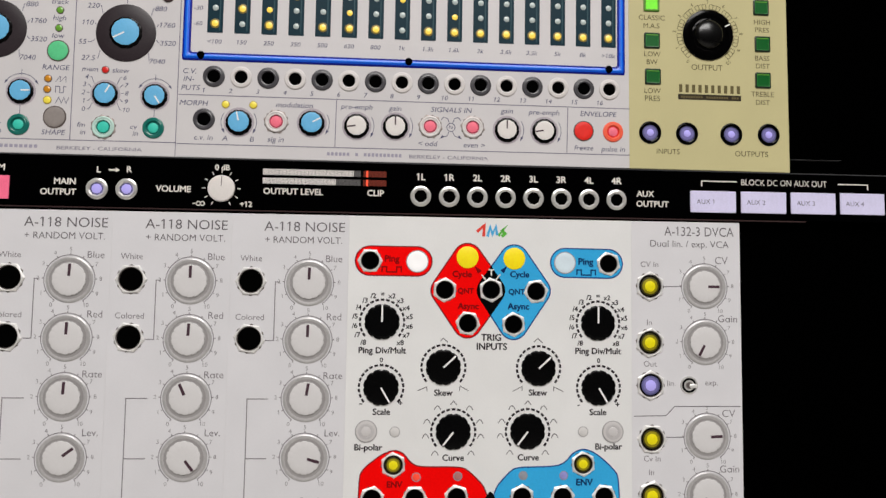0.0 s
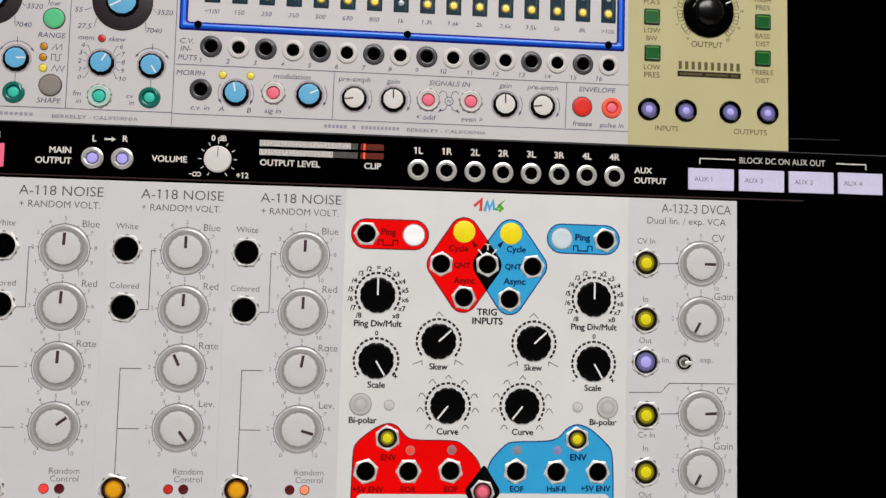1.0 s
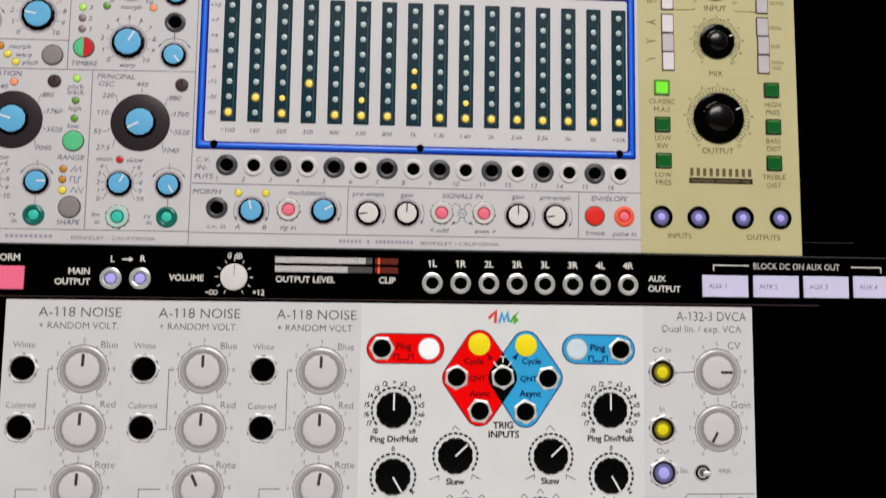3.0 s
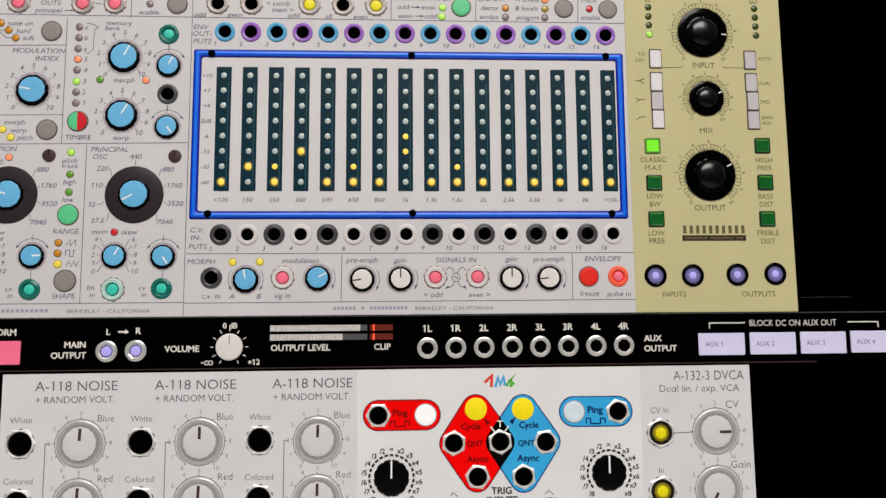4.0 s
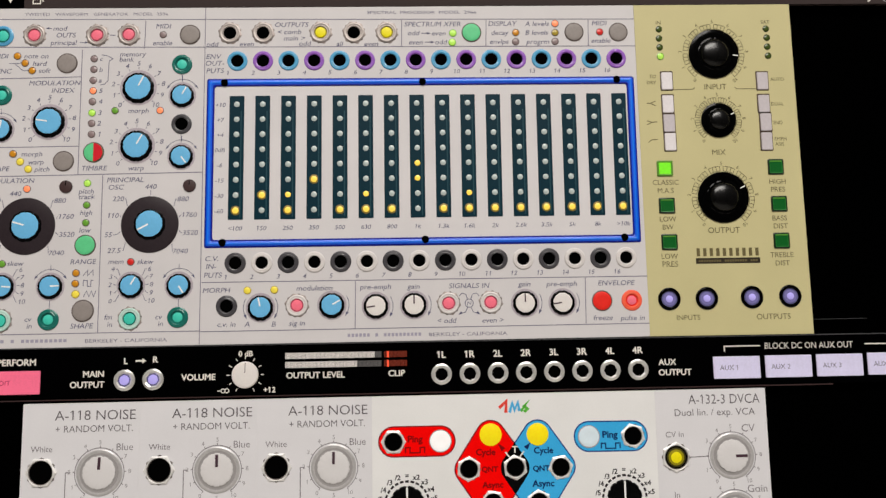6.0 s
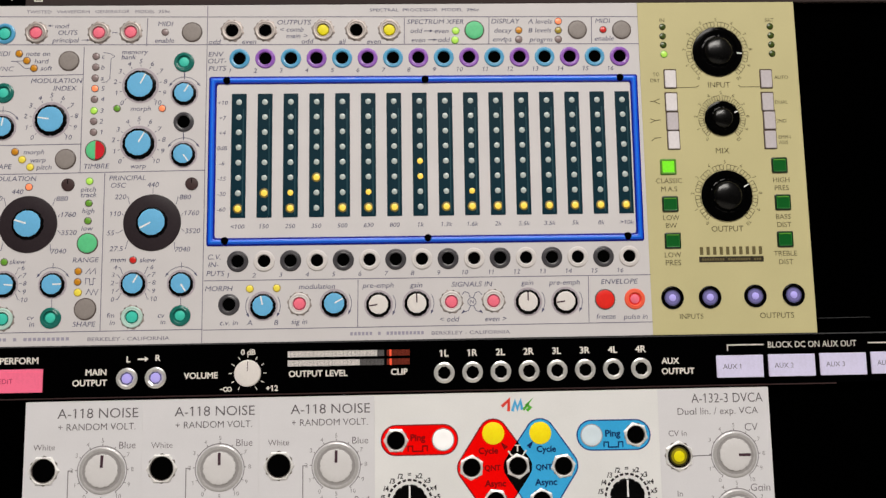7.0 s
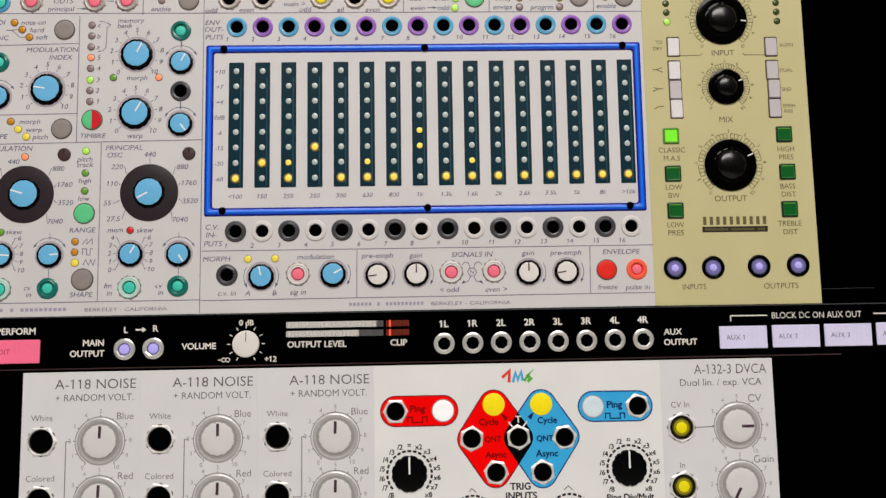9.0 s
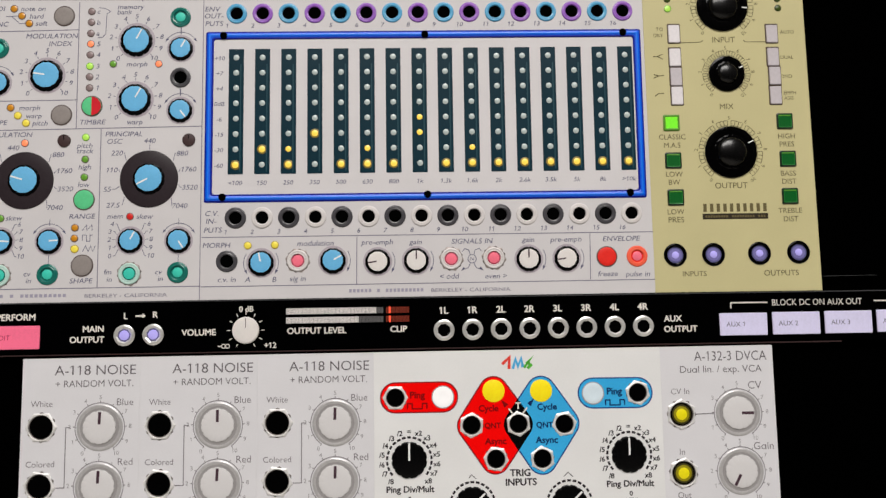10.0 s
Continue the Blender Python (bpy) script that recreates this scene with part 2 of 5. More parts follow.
def lathe(profile, n=48, flutes=0, depth=0.0, start=0.0):
    """Turns (r, z) pairs round the z axis; the last r of 0 closes it. Flutes scallop the rim."""
    verts, faces, rings = [], [], []
    for r, z in profile:
        if r == 0:
            rings.append([len(verts)])
            verts.append((0, 0, z))
            continue
        ring = []
        for i in range(n):
            a = 2 * math.pi * i / n + start
            q = r * (1 - depth * max(0.0, math.cos(flutes * a)) ** 3) if flutes else r
            ring.append(len(verts))
            verts.append((q * math.cos(a), q * math.sin(a), z))
        rings.append(ring)
    for a, b in zip(rings, rings[1:]):
        for i in range(n):
            j = (i + 1) % n
            if len(b) == 1:
                faces.append((a[i], a[j], b[0]))
            else:
                faces.append((a[i], a[j], b[j], b[i]))
    return verts, faces


def prism(pts, z0, z1, bevel=0.0):
    """A slab of any outline (anticlockwise), with a bevelled upper edge."""
    n = len(pts)
    rings = [[(x, y, z0) for x, y in pts]]
    if bevel:
        rings.append([(x, y, z1 - bevel) for x, y in pts])
        inner = []
        for i in range(n):
            p, a, b = Vector(pts[i]), Vector(pts[i - 1]), Vector(pts[(i + 1) % n])
            d1, d2 = (p - a).normalized(), (b - p).normalized()
            nrm = Vector((-d1.y - d2.y, d1.x + d2.x))
            nrm = nrm.normalized() / max(0.5, (nrm.length / 2)) if nrm.length > 1e-6 else Vector((0, 0))
            inner.append((p.x + nrm.x * bevel, p.y + nrm.y * bevel, z1))
        rings.append(inner)
    else:
        rings.append([(x, y, z1) for x, y in pts])
    verts = [v for ring in rings for v in ring]
    faces = [(k * n + i, k * n + (i + 1) % n, (k + 1) * n + (i + 1) % n, (k + 1) * n + i) for k in range(len(rings) - 1) for i in range(n)]
    faces.append(tuple((len(rings) - 1) * n + i for i in range(n)))
    return verts, faces


def hex_ring(nut, hole, tall, rise):
    """A six-sided nut whose six flats slope up to a round hole."""
    n = 48

    def hexed(r):
        out = []
        for i in range(n):
            a = 2 * math.pi * i / n
            q = r * math.cos(math.pi / 6) / math.cos(a % (math.pi / 3) - math.pi / 6)
            out.append((q * math.cos(a), q * math.sin(a)))
        return out

    def circle(r):
        return [(r * math.cos(2 * math.pi * i / n), r * math.sin(2 * math.pi * i / n)) for i in range(n)]

    brow = max(hole + 0.1, (hole + 0.12) / math.cos(math.pi / 6))
    rings = [(hexed(nut), 0.0), (hexed(nut), tall - rise), (hexed(min(brow, nut * 0.96)), tall), (circle(hole + 0.08), tall), (circle(hole), tall - 0.12), (circle(hole), 0.02)]
    verts = [(x, y, z) for ring, z in rings for x, y in ring]
    return verts, [(k * n + i, k * n + (i + 1) % n, (k + 1) * n + (i + 1) % n, (k + 1) * n + i) for k in range(len(rings) - 1) for i in range(n)]


def rect(w, h, r=0.0, steps=5):
    """A rectangle round the origin, its corners rounded by r."""
    if not r:
        return [(-w / 2, -h / 2), (w / 2, -h / 2), (w / 2, h / 2), (-w / 2, h / 2)]
    out = []
    for k, (sx, sy) in enumerate(((1, -1), (1, 1), (-1, 1), (-1, -1))):
        for i in range(steps + 1):
            a = radians(-90 + 90 * k + 90 * i / steps)
            out.append((sx * (w / 2 - r) + r * math.cos(a), sy * (h / 2 - r) + r * math.sin(a)))
    return out


def disc_pts(r, n=40, x=0.0, y=0.0):
    return [(x + r * math.cos(2 * math.pi * i / n), y + r * math.sin(2 * math.pi * i / n)) for i in range(n)]


def hull(pts):
    pts = sorted(set((round(x, 4), round(y, 4)) for x, y in pts))

    def half(some):
        out = []
        for p in some:
            while len(out) > 1 and (out[-1][0] - out[-2][0]) * (p[1] - out[-2][1]) - (out[-1][1] - out[-2][1]) * (p[0] - out[-2][0]) <= 0:
                out.pop()
            out.append(p)
        return out[:-1]

    return half(pts) + half(pts[::-1])


def clip(subject, clipper):
    """The overlap of two convex outlines."""
    out = list(subject)
    for a, b in zip(clipper, clipper[1:] + clipper[:1]):
        side = lambda p: (b[0] - a[0]) * (p[1] - a[1]) - (b[1] - a[1]) * (p[0] - a[0])  # noqa: E731
        now, out = out, []
        for p, q in zip(now, now[1:] + now[:1]):
            sp, sq = side(p), side(q)
            if sp >= 0:
                out.append(p)
            if sp * sq < 0:
                k = sp / (sp - sq)
                out.append((p[0] + k * (q[0] - p[0]), p[1] + k * (q[1] - p[1])))
    return out


def ribbons(lines, width, z=0.06):
    """Printed lines of one width along several open paths."""
    verts, faces = [], []
    for line in lines:
        first = len(verts)
        n = len(line)
        for i in range(n):
            p = Vector(line[i])
            d1 = (p - Vector(line[i - 1])).normalized() if i else None
            d2 = (Vector(line[i + 1]) - p).normalized() if i < n - 1 else None
            d = ((d1 or d2) + (d2 or d1)).normalized()
            side = Vector((-d.y, d.x)) * width / 2
            if d1 and d2:
                side /= max(0.5, d.dot(d1))
            verts += [(p.x + side.x, p.y + side.y, z), (p.x - side.x, p.y - side.y, z)]
        faces += [(first + 2 * i, first + 2 * i + 1, first + 2 * i + 3, first + 2 * i + 2) for i in range(n - 1)]
    return verts, faces


def arc(r, a0, a1, n=24, x=0.0, y=0.0):
    """Points on an arc; degrees clockwise from straight up."""
    return [(x + r * math.sin(radians(a0 + (a1 - a0) * i / n)), y + r * math.cos(radians(a0 + (a1 - a0) * i / n))) for i in range(n + 1)]


def arrow_tip(x, y, a, s=1.0, z=0.06):
    """A small filled triangle whose tip points to a degrees clockwise from up."""
    c, d = math.cos(radians(a)), math.sin(radians(a))
    return [(x + d * s, y + c * s, z), (x - d * s * 0.7 - c * s * 0.5, y - c * s * 0.7 + d * s * 0.5, z), (x - d * s * 0.7 + c * s * 0.5, y - c * s * 0.7 - d * s * 0.5, z)]


# ---- lettering ----
CHARS = "ABCDEFGHIJKLMNOPQRSTUVWXYZabcdefghijklmnopqrstuvwxyz0123456789+-./<>=,:"
GLYPHS = {}


def cut_glyphs():
    """One flat mesh a character, in two weights, with its advance, at a cap height of 1."""
    made = []
    for style, offset in (("plain", 0.0), ("light", -0.005)):
        for c in CHARS + "|":
            for text in (c, "|" + c + "|"):
                cu = bpy.data.curves.new("glyph", "FONT")
                cu.body, cu.size, cu.offset, cu.resolution_u = text, 1.0, offset, 3
                made.append((style, c, text, new("glyph", cu)))
    bpy.context.view_layer.update()
    dg = bpy.context.evaluated_depsgraph_get()
    wide = {}
    for style, c, text, ob in made:
        me = ob.evaluated_get(dg).to_mesh()
        xs = [v.co.x for v in me.vertices]
        if len(text) == 1:
            GLYPHS[style, c] = [[(v.co.x, v.co.y) for v in me.vertices], [tuple(p.vertices) for p in me.polygons], 0.0]
        else:
            wide[style, c] = max(xs) - min(xs)
        ob.evaluated_get(dg).to_mesh_clear()
    for style, c, text, ob in made:
        cu = ob.data
        if len(text) == 1:
            bar = [x for x, _ in GLYPHS[style, "|"][0]]
            GLYPHS[style, c][2] = wide[style, c] - wide[style, "|"] / 2 - (max(bar) - min(bar)) / 2
        bpy.data.objects.remove(ob)
        bpy.data.curves.remove(cu)
    for style in ("plain", "light"):
        tall = max(y for _, y in GLYPHS[style, "H"][0])
        for c in CHARS + "|":
            v, f, a = GLYPHS[style, c]
            GLYPHS[style, c] = [[(x / tall, y / tall) for x, y in v], f, a / tall]
        GLYPHS[style, " "] = [[], [], 0.42]
        v, f, a = GLYPHS[style, "1"]
        stem, n, w = min(x for x, _ in v), len(v), 0.13 if style == "plain" else 0.09
        GLYPHS[style, "1"] = [v + [(stem - 0.2, 0.84), (stem - 0.2, 0.84 - w), (stem + 0.01, 0.98 - w), (stem + 0.01, 1.0)], f + [(n, n + 1, n + 2, n + 3)], a]
    v, f, a = GLYPHS["light", "o"]
    right, n, high = max(x for x, _ in v), len(v), max(y for _, y in v)
    GLYPHS["light", "a"] = [v + [(right - 0.09, 0.0), (right + 0.01, 0.0), (right + 0.01, high), (right - 0.09, high)], f + [(n, n + 1, n + 2, n + 3)], a + 0.05]


cut_glyphs()


def typeset(text, tall, style="plain", italic=False, width=0.0, align="c", turn=0.0, z=0.06, at=(0.0, 0.0)):
    """Flat letters of a cap height, centred on at; width stretches the line to that length."""
    if style == "bold":
        kw = dict(italic=italic, width=width, align=align, turn=turn)
        k = tall * 0.045
        return joined(*[typeset(text, tall, z=z + 0.006 * i, at=(at[0] + dx * k, at[1] + dy * k), **kw) for i, (dx, dy) in enumerate(((-1, 0), (1, 0), (0, -0.8), (0, 0.8)))])
    verts, faces, pen = [], [], 0.0
    for c in text:
        v, f, a = GLYPHS[style, c]
        n = len(verts)
        verts += [(x + pen, y) for x, y in v]
        faces += [tuple(n + i for i in face) for face in f]
        pen += a
    xs = [x for x, _ in verts]
    lo, hi = min(xs), max(xs)
    k = width / (hi - lo) if width else tall * (1.1 if italic else 1.0)
    shift = {"c": (lo + hi) / 2, "l": lo, "r": hi}[align]
    c, s = math.cos(radians(turn)), math.sin(radians(turn))
    out = []
    for x, y in verts:
        px, py = (x - shift) * k, (y - 0.5) * tall
        px += py * 0.2 if italic else 0.0
        out.append((at[0] + px * c + py * s, at[1] - px * s + py * c, z))
    return out, faces


def joined(*pieces):
    verts, faces = [], []
    for v, f in pieces:
        n = len(verts)
        verts += v
        faces += [tuple(n + i for i in face) for face in f]
    return verts, faces


# ---- things and parts ----
ORIGIN = {}


def thing(name, u, v, label, category, group=""):
    """The base of a thing on the upright board at (u, v)."""
    ob = new(name)
    ob.empty_display_size = 0.005
    ob.matrix_world = pose(u * K, 0, 1 + v * K, 90)
    ORIGIN[ob] = (u, v)
    return tagged(ob, label, category, group)


def part(name, me, parent, at, h=0.0, turn=0.0, label=""):
    """One mesh under a thing or a part, at (u, v) of the board, h above it, turned clockwise."""
    ob = new(name, me)
    ob.parent = parent
    pu, pv = ORIGIN[parent]
    ob.matrix_basis = pose((at[0] - pu) * K, (at[1] - pv) * K, h * K * RELIEF, 0, 0, -turn)
    ORIGIN[ob] = at
    if label:
        ob["label"] = label
    return ob


def write(parent, text, at, tall, mat, **kw):
    build = lambda: typeset(text, tall, **kw)  # noqa: E731
    return part("lettering", keyed(("lettering", text, tall, tuple(sorted(kw.items()))), build, mat, False), parent, at)


def rule(parent, at, lines, width, mat, name="printed_line"):
    """Printed lines, given on the board, under a thing whose own place is at."""
    if name in ("divider_line", "printed_line") and len(lines) > 1:
        return [rule(parent, at, [line], width, mat, name) for line in lines]
    moved = [[(x - at[0], y - at[1]) for x, y in line] for line in lines]
    return part(name, keyed((name, repr(moved), width), lambda: ribbons(moved, width), mat, False), parent, at)


def bars(parent, at, width, tall, mat, words, pitch=0.68):
    """A name that is not lettered: a row of small plain bars, word by word."""
    total = sum(words) + 1.2 * (len(words) - 1)
    step, x = width / total, -width / 2
    for w in words:
        for i in range(w):
            part("name_bar", keyed(("name_bar", step * pitch, tall), lambda: prism(rect(step * pitch, tall), 0.0, 0.06), mat, False), parent, (at[0] + x + step * (i + 0.5), at[1]))
        x += (w + 1.2) * step


def faceplate(parent, corners, mat, top=0.0, name="faceplate"):
    """A plate with slightly broken edges; corners anticlockwise from the lower left."""
    u, v = sum(c[0] for c in corners) / 4, sum(c[1] for c in corners) / 4
    local = [(x - u, y - v) for x, y in corners]
    return part(name, keyed((name, repr(local), top), lambda: prism(local, top - 2.0, top, 0.02), mat), parent, (u, v))


def box(u0, v0, u1, v1, w1):
    """Corners of a plate whose upper edge runs from v1 to w1."""
    return [(u0 + 0.01, v0), (u1 - 0.01, v0), (u1 - 0.01, w1), (u0 + 0.01, v1)]


def row_line(u):
    """Upper edge of the lower row, which climbs a little."""
    return u * 0.0019 - 0.04


def led(parent, at, mat, r=1.25, bezel=M_LED_BEZEL):
    if mat is M_LED_GREEN:
        bezel = M_LED_GREEN_DIM
    base = part("led", keyed(("led", r, "bezel"), lambda: lathe([(r + 0.12, 0.0), (r + 0.12, 0.18), (r - 0.1, 0.24), (r - 0.16, 0.12)], 24), bezel), parent, at)
    part("led_dome", keyed(("led_dome", r), lambda: lathe([(r - 0.08, 0.02), (r - 0.08, 0.15), (r * 0.7, 0.36), (r * 0.35, 0.46), (0, 0.5)], 24), mat), base, at)
    return base


def round_button(parent, at, mat, r=3.55, name="button", label=""):
    b = part(name, keyed(("bezel", r), lambda: lathe([(r + 0.28, 0.0), (r + 0.28, 0.2), (r, 0.28), (r - 0.1, 0.1)], 40), M_LED_BEZEL), parent, at, label=label)
    part("button_cap", keyed(("button_cap", r), lambda: lathe([(r - 0.12, 0.02), (r - 0.12, 0.35), (r - 0.35, 0.5), (r * 0.5, 0.5), (0, 0.48)], 40), mat), b, at)
    return b


def socket_ring(parent, at, ring, r=3.75, hole=2.3, plug=None, label="", core=None, body=None):
    """A round socket with a coloured collar; a plug fills it where it is patched."""
    j = part("jack", keyed(("jack_ring", r, hole), lambda: lathe([(r, 0.0), (r, 0.25), (r - 0.2, 0.5), (r - 0.5, 0.62), (r - 0.75, 0.55), (hole + 0.45, 0.75), (hole + 0.12, 0.6), (hole, 0.1)], 40), ring), parent, at, label=label)
    part("socket", keyed(("socket", hole), lambda: lathe([(hole + 0.06, 0.07), (0, 0.08)], 32), core or M_HOLE), j, at)
    if plug:
        q = hole * (0.45 if body else 0.76)
        if body:
            # Mid step of the painted falloff round the bright tip.
            part("plug_mid_tone", keyed(("plug_mid_tone_round", hole), lambda: lathe([(hole * 0.82, 0.1), (hole * 0.8, 0.2), (0, 0.24)], 32), body), j, at)
        part("plug_tip", keyed(("plug_tip", q), lambda: lathe([(q, 0.09), (q, 0.3), (q * 0.8, 0.5), (0, 0.55)], 32), plug), j, at)
    return j


def hex_jack(parent, at, nut=5.5, hole=4.35, turn=0.0, plug=None, dim=None, mat=M_NUT, label="", tip=None):
    """A socket under a six-sided nut; rings paint a lit plug's fall from bright core to dim surround."""
    j = part("jack", keyed(("hex_nut", nut, hole), lambda: hex_ring(nut, hole * 0.98, 0.85, 0.5), mat, False), parent, at, turn=turn, label=label)
    # Added dark hexagon, turned so its corners paint the nut's dark reflections.
    part("dark_facet_hex", keyed(("dark_facet_hex", nut, hole), lambda: hex_ring(nut * 0.96, hole * 0.9, 0.3, 0.15), M_NUT_DARK, False), j, at, turn=30)
    part("washer", keyed(("washer", nut, hole), lambda: lathe([(hole + 0.2, 0.8), (hole + 0.14, 0.92), (hole + 0.06, 0.92), (hole, 0.7)], 40), mat), j, at)
    part("socket", keyed(("socket_face", hole), lambda: lathe([(hole, 0.25), (0, 0.25)], 36), M_HOLE), j, at)
    if plug:
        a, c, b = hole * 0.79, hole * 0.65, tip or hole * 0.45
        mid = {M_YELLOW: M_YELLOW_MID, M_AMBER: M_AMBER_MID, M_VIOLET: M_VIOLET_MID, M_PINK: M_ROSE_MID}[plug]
        # Three stacked tones paint the falloff from the core outwards.
        part("plug_outer_tone", keyed(("plug_outer_tone", a), lambda: lathe([(a, 0.26), (a * 0.95, 0.34), (0, 0.36)], 36), dim), j, at)
        part("plug_mid_tone", keyed(("plug_mid_tone", c), lambda: lathe([(c, 0.35), (c * 0.92, 0.46), (0, 0.48)], 36), mid), j, at)
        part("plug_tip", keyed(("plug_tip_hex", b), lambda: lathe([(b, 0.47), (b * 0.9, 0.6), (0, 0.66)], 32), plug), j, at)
    return j


def nut_jack(parent, at, plug=None, ring=None, turn=20.0, dim=None):
    """A small socket with a bright collar on a hexagonal nut."""
    j = part("jack", keyed(("small_nut",), lambda: hex_ring(4.6, 2.9, 0.5, 0.4), M_NUT_PALE, False), parent, at, turn=turn)
    # Same added dark hexagon, for dark reflections at the small nut's edge.
    part("dark_facet_hex", keyed(("dark_facet_hex_small",), lambda: hex_ring(4.4, 2.9, 0.2, 0.12), M_NUT_DARK, False), j, at, turn=30)
    part("collar", keyed(("collar",), lambda: lathe([(3.85, 0.2), (3.8, 0.5), (3.55, 0.72), (3.25, 0.72), (3.0, 0.5), (2.85, 0.5), (2.7, 0.66), (2.5, 0.66), (2.35, 0.05)], 44), ring or M_COLLAR_NICKEL), j, at)
    part("socket", keyed(("socket_small",), lambda: lathe([(2.42, 0.1), (0, 0.1)], 32), dim or M_HOLE), j, at)
    if plug:
        part("plug_tip", keyed(("plug_tip_small",), lambda: lathe([(1.95, 0.12), (1.9, 0.45), (1.5, 0.6), (0, 0.64)], 32), plug), j, at)
    return j


def needle(parent, at, r0, r1, w, turn, mat, h):
    return part("pointer", keyed(("pointer", r0, r1, w), lambda: prism([(-w / 2, r0), (w / 2, r0), (w / 2, r1), (-w / 2, r1)], -0.2, 0.05), mat, False), parent, at, h=h, turn=turn)


def cap_knob(parent, at, turn, r=5.9, cap=4.65, cap_mat=M_CAP_BLUE, pointer=M_POINTER_WHITE, drop=0.32, inner=0.1):
    """A fluted black knob with a flat coloured cap, on a pale collar."""
    collar_r = r * 1.14
    k = part("knob", keyed(("knob_collar", collar_r), lambda: lathe([(collar_r, 0.0), (collar_r, 0.1), (collar_r - 0.25, 0.16), (r * 0.8, 0.16)], 48), M_COLLAR), parent, at)
    part("knob_body", keyed(("knob_body", r), lambda: lathe([(r, 0.12), (r * 0.985, 0.5), (r * 0.93, 0.72), (r * 0.8, 0.76), (0, 0.76)], 96, 12, 0.045), M_KNOB_BLACK), k, (at[0], at[1] - drop * 0.5))
    part("cap", keyed(("cap", cap), lambda: lathe([(cap, 0.7), (cap, 0.9), (cap * 0.95, 0.98), (cap * 0.6, 1.0), (0, 1.0)], 96, 12, 0.035), cap_mat), k, (at[0], at[1] + drop * 0.35))
    needle(k, (at[0], at[1] + drop * 0.35), cap * inner, cap * 0.97, 0.5, turn, pointer, 1.0)
    return k


def dial_scale(parent, at, r, tall, mat, lo=-135, hi=135, names=None, tick=(0.0, 0.0), italic=True, width=0.22, skip=(), style="plain", extra=None, radial=False):
    """Numbers round a knob, with a tick for each, as one printed mesh."""
    names = names or [str(i) for i in range(11)]
    pieces, lines = [], []
    for i, s in enumerate(names):
        a = radians(lo + (hi - lo) * i / (len(names) - 1))
        if tick[1]:
            lines.append([(tick[0] * math.sin(a), tick[0] * math.cos(a)), (tick[1] * math.sin(a), tick[1] * math.cos(a))])
        if i not in skip:
            pieces.append(typeset(s, tall, style=style, italic=italic, turn=math.degrees(a) if radial else 0.0, at=(r * math.sin(a), r * math.cos(a))))
    if extra:
        lines += extra
    if lines:
        pieces.append(ribbons(lines, width))
    return part("scale", keyed(("scale", r, tall, lo, hi, tuple(names), tick, tuple(skip), bool(extra), radial), lambda: joined(*pieces), mat, False), parent, at)


def placed_scale(parent, at, marks, tall, mat, rim, key):
    """Figures at their own places round a knob, each with a short lead from the rim."""
    def build():
        pieces, lines = [], []
        for text, x, y in marks:
            d = math.hypot(x, y)
            half = 0.36 * tall * len(text) + 0.5
            end = (x - half if x > 1 else x + half if x < -1 else x, y if abs(x) > 1 else y - tall * 0.8)
            if abs(x) > 1 and abs(y) > 11.5:
                pieces.append(typeset(text, tall, italic=True, at=(x, y)))
                continue
            lines.append([(x / d * rim, y / d * rim), ((x / d * rim + end[0]) / 2 + 0.2 * (1 if x > 0 else -1), end[1]), end] if abs(x) > 1 else [(0, rim), end])
            pieces.append(typeset(text, tall, italic=True, at=(x, y)))
        return joined(*pieces, ribbons(lines, 0.2))
    return part("scale", keyed(("placed_scale", key), build, mat, False), parent, at)


def sweep_arrows(parent, at, r=5.9, tail=None):
    """The curved double arrow above a small knob, with its tick and its line to the socket."""
    def build():
        lines = [arc(r, -52, 52), [(0, r - 0.6), (0, r + 1.6)]]
        if tail:
            lines.append([(0, -4.9), (0, -tail)])
        v, f = ribbons(lines, 0.2)
        n = len(v)
        v += arrow_tip(*arc(r, -58, -58, 1)[0], -142, 0.9) + arrow_tip(*arc(r, 58, 58, 1)[0], 142, 0.9)
        return v, f + [(n, n + 1, n + 2), (n + 3, n + 4, n + 5)]
    return part("scale", keyed(("sweep", r, tail), build, M_INK, False), parent, at)


def turn_arrow(parent, at, r, side):
    """A curved arrow beside a knob that points downwards."""
    def build():
        v, f = ribbons([arc(r, 58 * side, 116 * side)], 0.22)
        n = len(v)
        v += arrow_tip(*arc(r, 121 * side, 121 * side, 1)[0], 205 if side > 0 else 155, 1.0)
        return v, f + [(n, n + 1, n + 2)]
    return part("scale", keyed(("turn_arrow", r, side), build, M_INK, False), parent, at)


# ---- setting ----
def slab(name, size, m, mat, label, category):
    bm = bmesh.new()
    bmesh.ops.create_cube(bm, size=1.0)
    bmesh.ops.scale(bm, vec=size, verts=bm.verts)
    me = bpy.data.meshes.new(name)
    bm.to_mesh(me)
    bm.free()
    me.materials.append(mat)
    ob = new(name, me)
    ob.matrix_world = m
    return tagged(ob, label, category, kind="structure")


slab("backdrop", (0.9, 0.01, 0.6), pose(0.03, 0.0085, 1.02), M_BLACK, "flat black surround behind the synthesizer panels", "backdrop")
# Unseen room, added to shape bounce light and reflections on the metal.
slab("wall_north", (3.2, 0.1, 3.2), pose(0, 0.0637, 1.6), M_PAINT, "unseen dark wall added behind the panels", "wall")
slab("wall_south", (3.2, 0.1, 3.2), pose(0, -2.6, 1.6), M_PAINT, "unseen dark wall added behind the camera to keep reflections dark", "wall")
